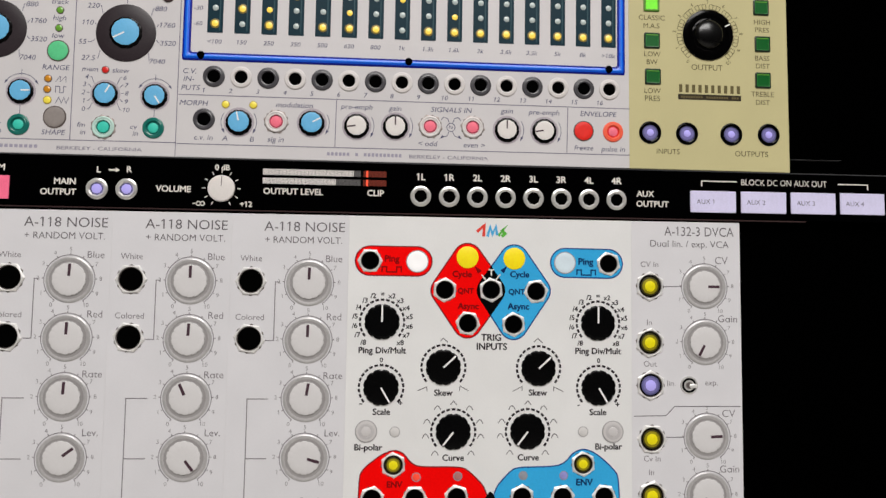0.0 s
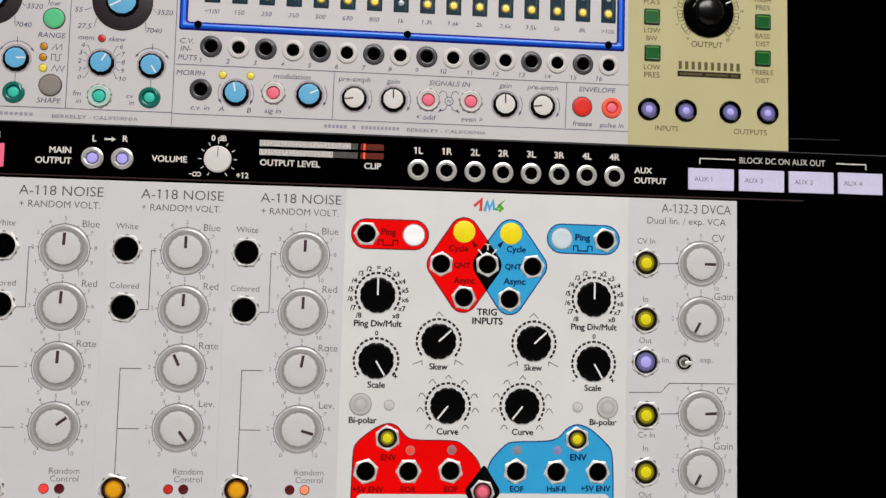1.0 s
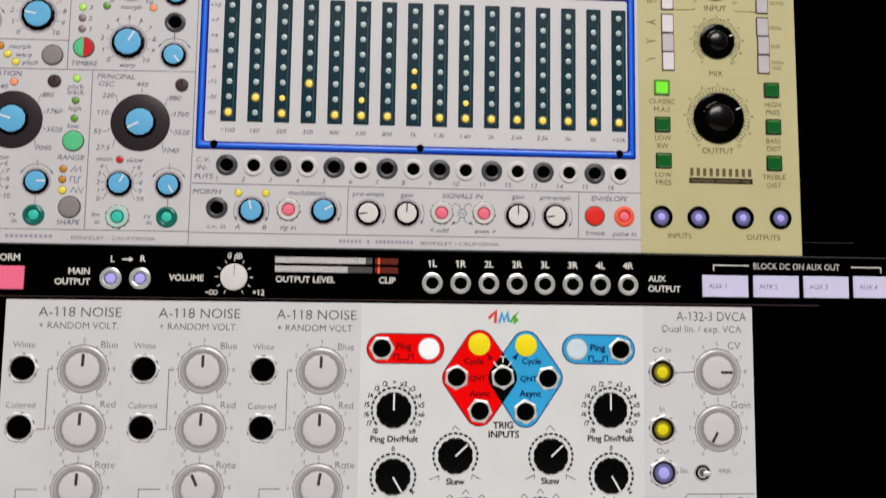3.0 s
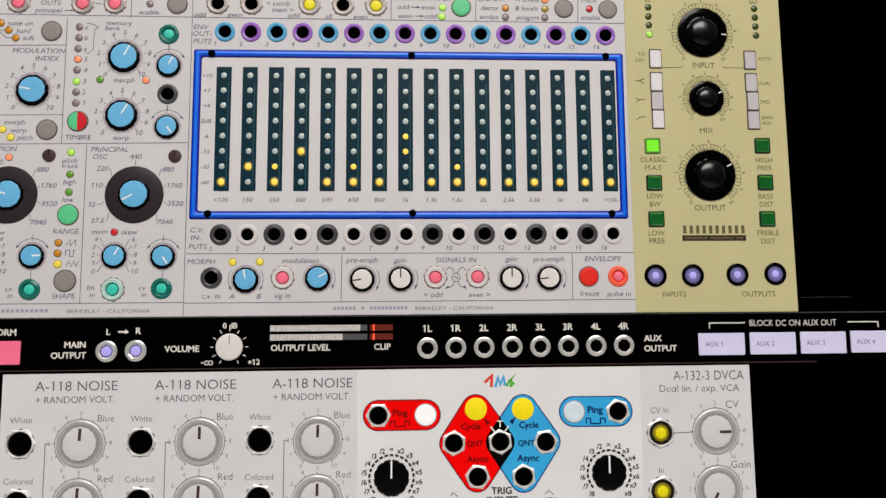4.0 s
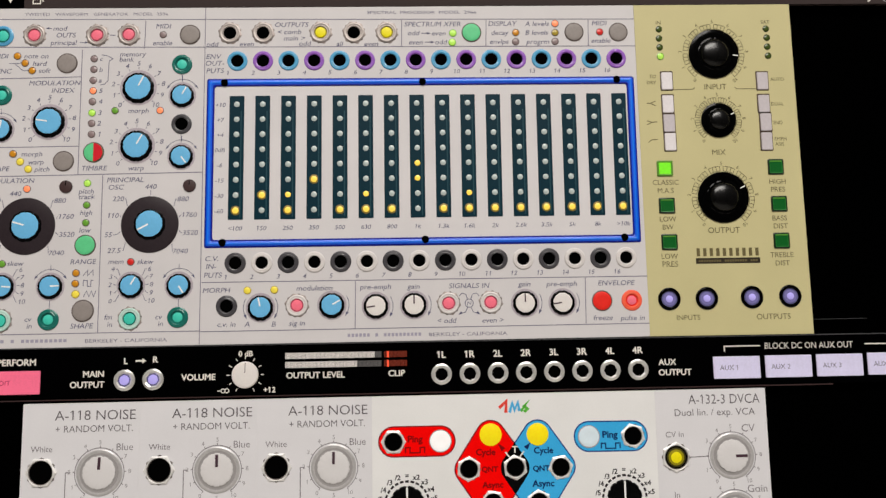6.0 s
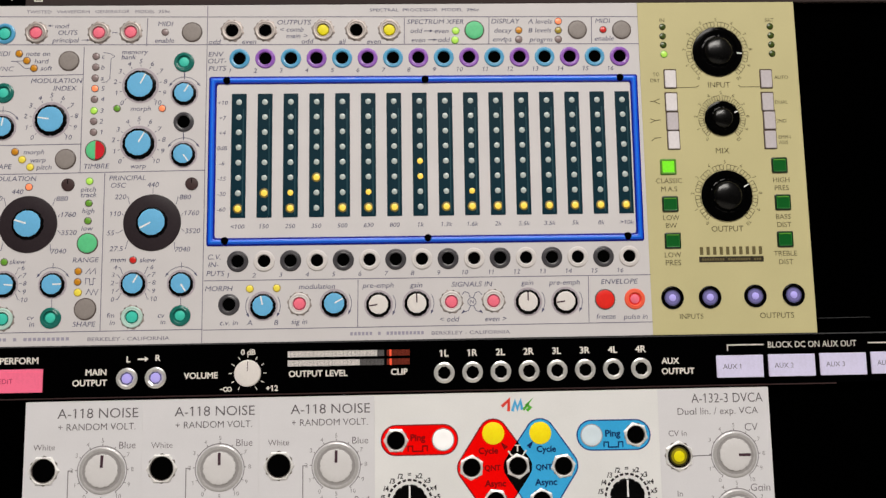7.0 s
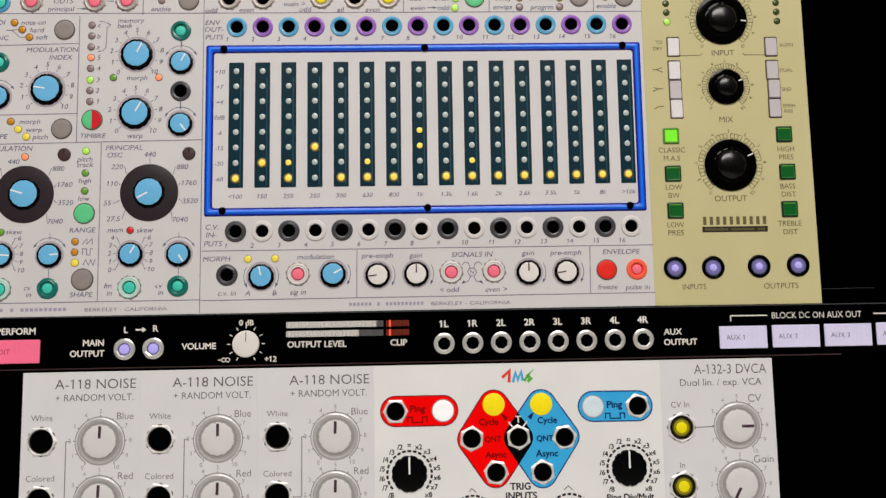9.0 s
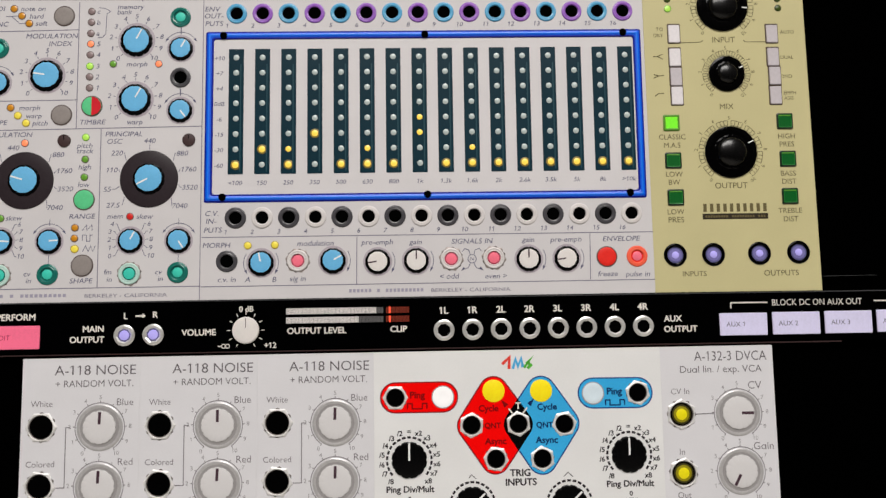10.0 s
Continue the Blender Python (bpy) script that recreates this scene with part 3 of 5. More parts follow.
slab("wall_east", (0.1, 2.7, 3.2), pose(1.65, -1.2, 1.6), M_PAINT, "unseen dark side wall added to keep reflections dark", "wall")
slab("wall_west", (0.1, 2.7, 3.2), pose(-1.65, -1.2, 1.6), M_PAINT, "unseen dark side wall added to keep reflections dark", "wall")
slab("floor", (3.4, 2.9, 0.1), pose(0, -1.2, -0.05), M_FLOORING, "unseen pale floor added to bounce light upwards", "floor")
slab("ceiling", (3.4, 2.9, 0.1), pose(0, -1.2, 3.25), M_PAINT, "unseen dark ceiling added to close the room", "ceiling")

# ---- measures of the board, millimetres ----
ROW_TOP, ROW_FOOT = 145.7, 19.5
SEAM_A, SEAM_B = -61.6, 101.5
HP = 5.12

# ---- waveform generator module ----
gen = thing("waveform_generator_module", -154.0, ROW_FOOT, "pale grey oscillator module with sky-blue knobs and teal sockets", "synthesizer module")
faceplate(gen, [(-153.6, 19.4), (-61.5, 19.5), (-61.8, 145.7), (-154.2, 145.6)], M_ALU)
O = (-154.0, ROW_FOOT)
rule(gen, O, [[(-154.0, 141.5), (SEAM_A, 141.1)], [(-154.0, 130.7), (SEAM_A, 130.3)], [(-84.0, 140.6), (-84.2, 129.8)], [(-107.1, 129.5), (-107.0, 82.0)], [(-150.1, 118.3), (-107.1, 119.1)],
              [(-148.6, 92.4), (-106.8, 92.8)], [(-148.1, 81.6), (-61.8, 82.6)], [(-98.0, 81.8), (-97.9, 24.5)], [(-145.2, 24.3), (-61.5, 24.5)]], 0.28, M_INK_MAUVE, "divider_line")
write(gen, "TWISTED   WAVEFORM   GENERATOR   MODEL  259e", (-102.3, 143.3), 1.15, M_INK_MAUVE, width=53.0)
bars(gen, (-124.5, 21.9), 32.0, 1.15, M_BAR_INK, [6, 1, 10])
write(gen, "BERKELEY - CALIFORNIA", (-87.7, 21.6), 1.25, M_INK_MAUVE, width=29.0)
socket_ring(gen, (-136.4, 134.9), M_RING_BLUE, 3.9, 2.6, M_TEAL, core=M_RING_TEAL)
for p in ((-124.9, 135.2), (-101.8, 135.1), (-90.1, 135.3)):
    nut_jack(gen, p, M_PINK, dim=M_PINK_DIM)
rule(gen, O, [[(-97.2, 135.1), (-95.0, 135.1)]], 0.25, M_INK)
for s, p in (("mod", (-115.5, 137.8)), ("OUTS", (-113.3, 135.2)), ("principal", (-114.0, 132.3)), ("MIDI", (-77.3, 138.5)), ("enable", (-77.5, 132.0)), ("note on", (-123.8, 127.2)), ("hard", (-122.5, 124.3)), ("soft", (-120.6, 121.6)),
             ("MIDI", (-136.9, 127.2)), ("SYNC", (-136.2, 121.4)), ("MODULATION", (-116.7, 116.8)), ("INDEX", (-113.5, 113.9)), ("memory", (-88.3, 127.7)), ("bank", (-90.5, 125.7)), ("c", (-99.9, 126.0)), ("b", (-99.9, 121.8)), ("a", (-100.0, 117.7)),
             ("5", (-99.7, 113.7)), ("4", (-99.7, 109.6)), ("3", (-99.8, 105.3)), ("2", (-99.9, 101.3)), ("1", (-99.8, 97.2)), ("morph", (-85.6, 106.0)), ("warp", (-86.0, 84.4)), ("TIMBRE", (-101.2, 84.5)), ("morph", (-123.8, 90.0)),
             ("warp", (-122.3, 87.0)), ("pitch", (-119.9, 84.3))):
    write(gen, s, p, 1.75, M_INK, italic=True)
for s, p in (("PRINCIPAL", (-89.6, 80.0)), ("OSC", (-93.0, 77.3)), ("MODULATION", (-131.9, 80.1)), ("pitch", (-103.6, 75.9)), ("track", (-103.5, 73.9)), ("high", (-103.4, 68.0)), ("low", (-103.6, 61.6)),
             ("RANGE", (-103.8, 50.1)), ("SHAPE", (-103.6, 27.0)), ("mem", (-92.1, 50.0)), ("skew", (-81.6, 49.8)), ("skew", (-127.9, 49.8)), ("fm", (-94.3, 30.0)), ("in", (-93.6, 27.4)), ("cv", (-76.3, 29.8)), ("in", (-75.6, 27.4)), ("cv", (-122.6, 29.7)), ("in", (-122.0, 27.3)), ("SHAPE", (-135.7, 84.6))):
    write(gen, s, p, 1.75, M_INK, italic=True)
part("arrow_tip", keyed(("tip_left",), lambda: (arrow_tip(0, 0, -90, 0.8), [(0, 1, 2)]), M_INK, False), gen, (-120.2, 137.9))
part("arrow_tip", keyed(("tip_right_small",), lambda: (arrow_tip(0, 0, 90, 0.8), [(0, 1, 2)]), M_INK, False), gen, (-105.7, 132.3))
led(gen, (-77.4, 135.2), M_LED_MAUVE)
for p in ((-130.8, 127.2), (-127.9, 124.5), (-125.2, 121.6), (-130.7, 90.1)):
    led(gen, p, M_LED_AMBER, 1.3)
for p in ((-128.0, 87.2), (-125.0, 84.4)):
    led(gen, p, M_LED_YELLOW_LIT, 1.3, M_LED_OLIVE)
for p, m in (((-102.6, 126.0), M_LED_MAUVE), ((-102.6, 121.9), M_LED_MAUVE), ((-102.7, 117.7), M_LED_MAUVE), ((-102.6, 113.7), M_LED_ORANGE), ((-102.7, 109.6), M_LED_MAUVE), ((-102.7, 105.3), M_LED_GREEN), ((-102.7, 101.3), M_LED_MAUVE), ((-102.6, 97.2), M_LED_MAUVE)):
    led(gen, p, m)
led(gen, (-94.3, 106.1), M_LED_GREEN_DIM)
led(gen, (-77.8, 106.0), M_LED_ORANGE)
led(gen, (-125.1, 77.0), M_LED_ORANGE)
led(gen, (-103.4, 78.9), M_LED_GREEN)
led(gen, (-103.4, 70.8), M_LED_GREEN_DIM)
led(gen, (-103.5, 64.3), M_LED_GREEN_DIM)
led(gen, (-132.7, 49.7), M_LED_GREEN_DIM)
led(gen, (-106.3, 46.0), M_LED_AMBER)
led(gen, (-106.4, 42.2), M_LED_AMBER)
led(gen, (-106.2, 38.4), M_LED_YELLOW_LIT, 1.35, M_LED_OLIVE)
led(gen, (-86.9, 49.8), M_LED_RED)
for p in ((-67.4, 135.2), (-112.5, 124.3), (-112.4, 87.2)):
    round_button(gen, p, M_BUTTON_GREY)
round_button(gen, (-103.4, 32.4), M_BUTTON_GREY, 3.7)
round_button(gen, (-103.4, 56.1), M_BUTTON_GREEN)
timbre = round_button(gen, (-101.6, 90.4), M_BUTTON_GREEN, label="button split into a mint half and a crimson half")
half = [(3.4 * math.sin(radians(a)), 3.4 * math.cos(radians(a))) for a in range(180, -1, -10)]
part("red_half", keyed(("red_half",), lambda: prism(half, 0.2, 0.56), M_TIMBRE_RED), timbre, (-101.6, 90.4))
for p, a in (((-118.2, 102.0), -81), ((-86.0, 114.8), 27), ((-86.1, 92.8), 30)):
    cap_knob(gen, p, a)
    dial_scale(gen, p, 9.3, 1.7, M_INK, tick=(7.1, 7.9))
for p, a, tail in (((-69.8, 111.7), 30, 0), ((-69.7, 88.6), 143, 0), ((-115.3, 41.3), 88, 9.0), ((-69.5, 41.0), 147, 9.0), ((-135.7, 99.3), 10, 0)):
    cap_knob(gen, p, a, 4.45, 3.5)
    sweep_arrows(gen, p, 6.2, tail)
for p, a in (((-86.6, 41.2), 30), ((-132.5, 41.5), 95)):
    cap_knob(gen, p, a, 4.45, 3.55)
    placed_scale(gen, p, [(str(k), x, y) for k, (x, y) in zip((0, 1, 2, 3, 4, 6, 7, 8, 9, 10), ((-7.2, -5.5), (-7.3, -2.6), (-7.4, 0.4), (-7.2, 3.3), (-6.5, 6.0), (6.6, 6.0), (7.2, 3.3), (7.4, 0.4), (7.3, -2.6), (7.4, -5.5)))], 1.6, M_INK, 5.3, "columns")
for p, a in (((-80.4, 63.4), -118), ((-124.8, 63.3), -73)):
    dial = part("dial", keyed(("dial",), lambda: lathe([(10.4, 0.0), (10.4, 0.25), (10.1, 0.4), (5.0, 0.46)], 64), M_DIAL), gen, p, label="large charcoal dial with a sky-blue cap")
    part("knob_body", keyed(("dial_body",), lambda: lathe([(5.75, 0.4), (5.65, 0.85), (5.3, 1.0), (0, 1.0)], 96, 12, 0.05), M_KNOB_BLACK), dial, p)
    part("cap", keyed(("dial_cap",), lambda: lathe([(4.8, 0.95), (4.8, 1.12), (4.6, 1.2), (0, 1.22)], 96, 12, 0.03), M_CAP_BLUE), dial, (p[0], p[1] + 0.2))
    needle(dial, (p[0], p[1] + 0.2), 0.4, 4.7, 0.55, a, M_POINTER_WHITE, 1.22)
    top = (-4.3, 12.0) if a == -73 else (0.0, 14.0)
    placed_scale(gen, p, [("27.5", -12.6, -9.4), ("55", -14.8, -3.6), ("110", -13.3, 3.4), ("220", -11.6, 9.6), ("440", *top), ("880", 11.8, 9.3), ("1760", 14.2, 3.4), ("3520", 14.7, -3.2), ("7040", 11.2, -9.9)], 1.75, M_INK, 10.8, a)
for p in ((-111.1, 77.7), (-66.4, 77.6)):
    t = part("trim_knob", keyed(("trim_knob",), lambda: lathe([(2.35, 0.0), (2.3, 0.5), (2.0, 0.66), (0, 0.7)], 36), M_TRIM), gen, p)
    needle(t, p, 0.3, 2.0, 0.3, 2, M_HOLE, 0.72)
for p in ((-70.1, 123.6), (-135.8, 112.2), (-115.5, 29.4), (-69.6, 29.5)):
    socket_ring(gen, p, M_RING_TEAL, 3.75, 2.3, M_TEAL, core=M_RING_TEAL)
for p in ((-86.7, 29.3), (-132.5, 29.3)):
    nut_jack(gen, p, M_TEAL, M_RING_MINT, dim=M_RING_TEAL)
socket_ring(gen, (-69.8, 100.8), M_RING_DARK, 3.75, 2.3)
rule(gen, O, [[(-70.0, 119.7), (-69.9, 116.9)], [(-69.9, 96.9), (-69.8, 93.8)], [(-100.0, 127.5), (-97.6, 127.1), (-95.7, 126.0), (-97.1, 125.0), (-97.3, 117.5), (-98.5, 116.2), (-100.1, 116.0)], [(-120.4, 137.9), (-118.6, 137.8)], [(-108.2, 132.3), (-105.7, 132.3)],
              [(-133.7, 124.3), (-131.7, 124.3), (-129.3, 124.5)], [(-131.7, 124.3), (-128.6, 121.6), (-126.4, 121.6)]], 0.22, M_INK)
rule(gen, O, [[(-103.7, 45.0), (-102.2, 47.0), (-102.1, 45.0), (-100.3, 47.0), (-100.2, 44.9)], [(-103.6, 41.2), (-103.6, 43.4), (-102.2, 43.3), (-102.1, 41.1), (-100.9, 41.1), (-100.9, 43.3), (-100.0, 43.3)],
              [(-103.4, 37.4), (-102.4, 39.5), (-101.4, 37.4), (-100.6, 39.5), (-99.8, 37.4), (-99.0, 39.5)]], 0.25, M_INK)

rule(gen, O, [[(SEAM_A - 0.15, ROW_FOOT + 0.2), (SEAM_A - 0.15, ROW_TOP - 0.2)]], 0.25, M_INK_MAUVE, "divider_line")

# ---- spectral processor module ----
spec = thing("spectral_processor_module", SEAM_A, ROW_FOOT, "pale grey filter bank module with a blue-framed level display", "synthesizer module")
faceplate(spec, [(-61.5, 19.5), (101.8, 19.7), (101.2, 146.1), (-61.7, 145.7)], M_ALU)
O = (SEAM_A, ROW_FOOT)
rule(spec, O, [[(SEAM_A + 0.2, 141.1), (SEAM_B - 0.2, 140.6)], [(SEAM_A + 0.2, 130.3), (SEAM_B - 0.2, 129.9)], [(12.1, 140.5), (12.0, 130.1)], [(44.3, 140.8), (44.0, 130.2)], [(83.5, 140.6), (83.2, 130.1)],
               [(-61.2, 41.9), (101.9, 41.8)], [(-61.3, 24.2), (101.9, 24.5)], [(-5.7, 41.5), (-5.9, 24.4)], [(78.7, 41.5), (78.4, 24.8)]], 0.28, M_INK_MAUVE, "divider_line")
write(spec, "SPECTRAL  PROCESSOR  MODEL  296e", (19.8, 143.6), 1.15, M_INK, width=41.5)
bars(spec, (4.7, 22.0), 27.0, 1.2, M_BAR_INK, [6, 1, 10])
write(spec, "BERKELEY - CALIFORNIA", (35.1, 21.8), 1.25, M_INK_MAUVE, width=28.5)
for p, m in (((-52.5, 135.7), None), ((-40.1, 135.7), None), ((-18.5, 135.8), M_YELLOW), ((-6.0, 135.7), None), ((6.4, 135.7), M_YELLOW)):
    nut_jack(spec, p, m, None, 12, M_YELLOW_MID if m else None)
for s, p in (("odd", (-59.0, 131.4)), ("even", (-46.1, 131.5)), ("OUTPUTS", (-29.4, 138.9)), ("< comb", (-30.2, 136.1)), ("main >", (-28.3, 133.6)), ("odd", (-24.4, 131.5)), ("all", (-11.3, 131.3)), ("even", (0.6, 131.3)), ("SPECTRUM XFER", (24.0, 138.9)),
             ("odd", (16.6, 135.4)), ("even", (26.2, 135.3)), ("even", (17.4, 131.8)), ("odd", (27.0, 131.8)), ("DISPLAY", (50.6, 139.0)), ("A levels", (63.8, 138.9)), ("decay", (49.5, 135.4)), ("B levels", (63.7, 135.4)), ("envlps", (49.2, 131.9)),
             ("progrm", (64.0, 131.8)), ("MIDI", (87.8, 139.0)), ("enable", (88.2, 132.1)), ("MORPH", (-55.9, 39.0))):
    write(spec, s, p, 1.8, M_INK, italic=True)
for s, p in (("modulation", (-20.5, 39.3)), ("c.v. in", (-52.1, 26.7)), ("A", (-44.6, 26.6)), ("B", (-35.1, 26.5)), ("sig in", (-26.8, 26.7)),
             ("pre-emph", (1.7, 39.4)), ("gain", (15.5, 39.3)), ("SIGNALS IN", (35.8, 39.3)), ("< odd", (27.4, 26.7)), ("even >", (44.3, 26.6)), ("gain", (56.2, 39.6)), ("pre-emph", (70.0, 39.5)), ("ENVELOPE", (90.2, 39.5)),
             ("freeze", (84.8, 26.8)), ("pulse in", (95.8, 26.6)), ("ENV", (-58.4, 126.6)), ("OUT-", (-57.9, 124.0)), ("PUTS", (-57.7, 121.1)), ("C.V.", (-57.7, 50.5)), ("IN-", (-57.9, 47.7)), ("PUTS", (-57.2, 44.5))):
    write(spec, s, p, 1.8, M_INK, italic=True)
rule(spec, O, [[(19.5, 135.3), (22.3, 135.3)], [(21.0, 131.8), (23.7, 131.8)]], 0.3, M_INK)
for p in ((22.3, 135.3), (23.7, 131.8)):
    part("arrow_tip", keyed(("tip_right",), lambda: (arrow_tip(0, 0, 90, 0.9), [(0, 1, 2)]), M_INK, False), spec, p)
for p in ((31.5, 135.3), (31.2, 131.7)):
    led(spec, p, M_LED_GREEN, 1.35, M_LED_GREEN_DIM)
for p, m in (((70.7, 138.9), M_LED_ORANGE), ((55.5, 135.4), M_LED_AMBER), ((70.6, 135.3), M_LED_OLIVE), ((55.4, 131.8), M_LED_MAUVE), ((70.5, 131.8), M_LED_MAUVE), ((87.8, 135.5), M_LED_RED), ((-44.8, 38.8), M_LED_YELLOW_LIT), ((-35.1, 38.9), M_LED_YELLOW_LIT)):
    led(spec, p, m, 1.3, M_LED_OLIVE if m is M_LED_YELLOW_LIT else M_LED_BEZEL)
round_button(spec, (38.6, 135.5), M_BUTTON_GREEN, 3.5)
round_button(spec, (77.9, 135.5), M_BUTTON_GREY, 3.4)
round_button(spec, (94.9, 135.4), M_BUTTON_GREY, 3.4)
ENV_A, ENV_B, CV_A, CV_B = (-49.6, 124.8), (93.7, 125.0), (-49.3, 48.8), (94.2, 48.8)
for i in range(16):
    k = i / 15
    p = (ENV_A[0] + k * (ENV_B[0] - ENV_A[0]), ENV_A[1] + k * (ENV_B[1] - ENV_A[1]))
    socket_ring(spec, p, M_RING_PURPLE if i % 2 else M_RING_BLUE, 3.75, 2.3)
    write(spec, str(i + 1), (p[0] - 3.6, p[1] - 4.6), 1.6, M_INK, italic=True)
    p = (CV_A[0] + k * (CV_B[0] - CV_A[0]), CV_A[1] + k * (CV_B[1] - CV_A[1]))
    socket_ring(spec, p, M_RING_WHITE if i % 2 else M_RING_DARK, 3.85, 2.25)
    write(spec, str(i + 1), (p[0] - 3.5, p[1] - 5.1), 1.6, M_INK, italic=True)

# level display: frame, card, slots, lamps
DISP0, DISP1 = (-60.7, 54.4), (100.1, 117.9)
cx, cy, dw, dh = (DISP0[0] + DISP1[0]) / 2, (DISP0[1] + DISP1[1]) / 2, DISP1[0] - DISP0[0], DISP1[1] - DISP0[1]
disp = part("level_display", keyed(("display_card",), lambda: prism(rect(dw - 1, dh - 1), 0.02, 0.16), M_WINDOW), spec, (cx, cy), label="white display card in a cobalt blue frame")


def frame_ring(w, h, bar, z0, z1, round_out, round_in):
    o, i = rect(w, h, round_out), rect(w - 2 * bar, h - 2 * bar, round_in)
    n = len(o)
    b = min(0.3, bar / 3)
    oi, ii = rect(w - 2 * b, h - 2 * b, round_out), rect(w - 2 * bar + 2 * b, h - 2 * bar + 2 * b, round_in)
    verts = [(x, y, z0) for x, y in o] + [(x, y, z1 - b) for x, y in o] + [(x, y, z1) for x, y in oi] + [(x, y, z1) for x, y in ii] + [(x, y, z1 - b) for x, y in i] + [(x, y, z0) for x, y in i]
    return verts, [(r * n + k, r * n + (k + 1) % n, (r + 1) * n + (k + 1) % n, (r + 1) * n + k) for r in range(5) for k in range(n)]


# Bevel shading put in as colour: dark rims, blue bar, paler highlight.
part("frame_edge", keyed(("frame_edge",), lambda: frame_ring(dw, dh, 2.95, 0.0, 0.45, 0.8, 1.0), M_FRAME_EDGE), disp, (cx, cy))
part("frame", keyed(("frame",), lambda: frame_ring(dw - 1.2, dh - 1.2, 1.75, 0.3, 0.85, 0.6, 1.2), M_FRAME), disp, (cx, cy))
part("frame_highlight", keyed(("frame_highlight",), lambda: frame_ring(dw - 2.1, dh - 2.1, 0.85, 0.8, 0.98, 0.5, 0.9), M_FRAME_LIGHT), disp, (cx, cy))
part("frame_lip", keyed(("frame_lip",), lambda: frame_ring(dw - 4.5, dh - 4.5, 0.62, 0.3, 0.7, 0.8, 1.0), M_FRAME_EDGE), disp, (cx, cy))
for p in ((-54.1, 116.3), (19.7, 116.3), (93.4, 116.6), (-54.0, 56.3), (20.0, 56.5), (93.9, 56.3)):
    part("screw", keyed(("screw",), lambda: lathe([(1.4, 0.4), (1.35, 0.95), (1.05, 1.1), (0, 1.12)], 20), M_HOLE), disp, p)
LED_A, LED_B, LOW_A, LOW_B = (-49.6, 108.1), (93.9, 108.0), (-49.4, 68.0), (93.9, 68.2)
LIT = {0: (7,), 1: (6,), 2: (6, 7), 3: (5,), 4: (7,), 5: (6, 7), 6: (7,), 7: (4, 5), 8: (7,), 9: (6, 7), 10: (7,), 11: (7,), 12: (7,), 13: (7,), 14: (7,), 15: (7,)}
NAMES = ["<100", "150", "250", "350", "500", "630", "800", "1k", "1.3k", "1.6k", "2k", "2.6k", "3.5k", "5k", "8k", ">10k"]
top_y, low_y = (LED_A[1] + LED_B[1]) / 2, (LOW_A[1] + LOW_B[1]) / 2
left_x, right_x = (LED_A[0] + LOW_A[0]) / 2, (LED_B[0] + LOW_B[0]) / 2
for i in range(16):
    x = left_x + (right_x - left_x) * i / 15
    mid = (top_y + low_y) / 2 - 0.1
    slot = part("level_meter", keyed(("level_slot",), lambda: prism(rect(5.5, 46.6, 0.2, 2), 0.14, 0.3, 0.05), M_SLOT), disp, (x, mid), label="dark teal meter slot with eight small lamps")
    # Thin pale strip stands in for the slot's vertical sheen.
    part("sheen_streak", keyed(("sheen_streak",), lambda: prism(rect(0.55, 40.0), 0.28, 0.42, 0.1), M_SLOT_SHEEN), slot, (x + 1.65, mid - 2.5))
    for j in range(8):
        y = top_y + (low_y - top_y) * j / 7
        on = j in LIT[i]
        strong = on and (j == 7 or len(LIT[i]) == 1)
        r = 1.05 if not strong else 1.2
        if strong:
            # Solid ring in place of the lamp's glow on the slot.
            part("lamp_halo", keyed(("lamp_halo",), lambda: lathe([(1.75, 0.3), (1.65, 0.36), (1.1, 0.42)], 24), M_LED_HALO), slot, (x, y))
        part("lamp", keyed(("lamp", r), lambda: lathe([(r, 0.28), (r, 0.4), (r * 0.7, 0.58), (0, 0.66)], 20), M_LED_YELLOW if on else M_LED_OFF), slot, (x, y))
    write(disp, NAMES[i], (x, low_y - 6.6), 1.55, M_INK, italic=True, z=0.22)
for j, s in enumerate(("+10", "+7", "+4", "0dB", "-6", "-15", "-30", "-60")):
    write(disp, s, (left_x - 6.0, top_y + (low_y - top_y) * j / 7 - 0.2), 1.5, M_INK, italic=True, z=0.22)

socket_ring(spec, (-52.2, 33.2), M_RING_DARK, 3.85, 2.3)
for p, a in (((-40.0, 32.5), -12), ((-14.3, 33.0), 62)):
    cap_knob(spec, p, a, 4.65, 3.65, drop=0.35)
for p, a in (((1.7, 32.4), -98), ((15.6, 32.6), 0), ((56.2, 32.6), 0), ((70.0, 32.6), -98)):
    cap_knob(spec, p, a, 4.55, 3.5, M_CAP_WHITE, pointer=M_POINTER_DARK, drop=0.15)
    turn_arrow(spec, p, 6.2, 1)
turn_arrow(spec, (-40.0, 32.5), 6.2, 1)
turn_arrow(spec, (-40.0, 32.5), 6.2, -1)
turn_arrow(spec, (-14.3, 33.0), 6.2, 1)
for p in ((-26.9, 33.1), (28.2, 33.0), (43.6, 33.1)):
    nut_jack(spec, p, M_PINK, M_RING_WHITE, 10, M_PINK_DIM)
c = (35.7, 32.9)
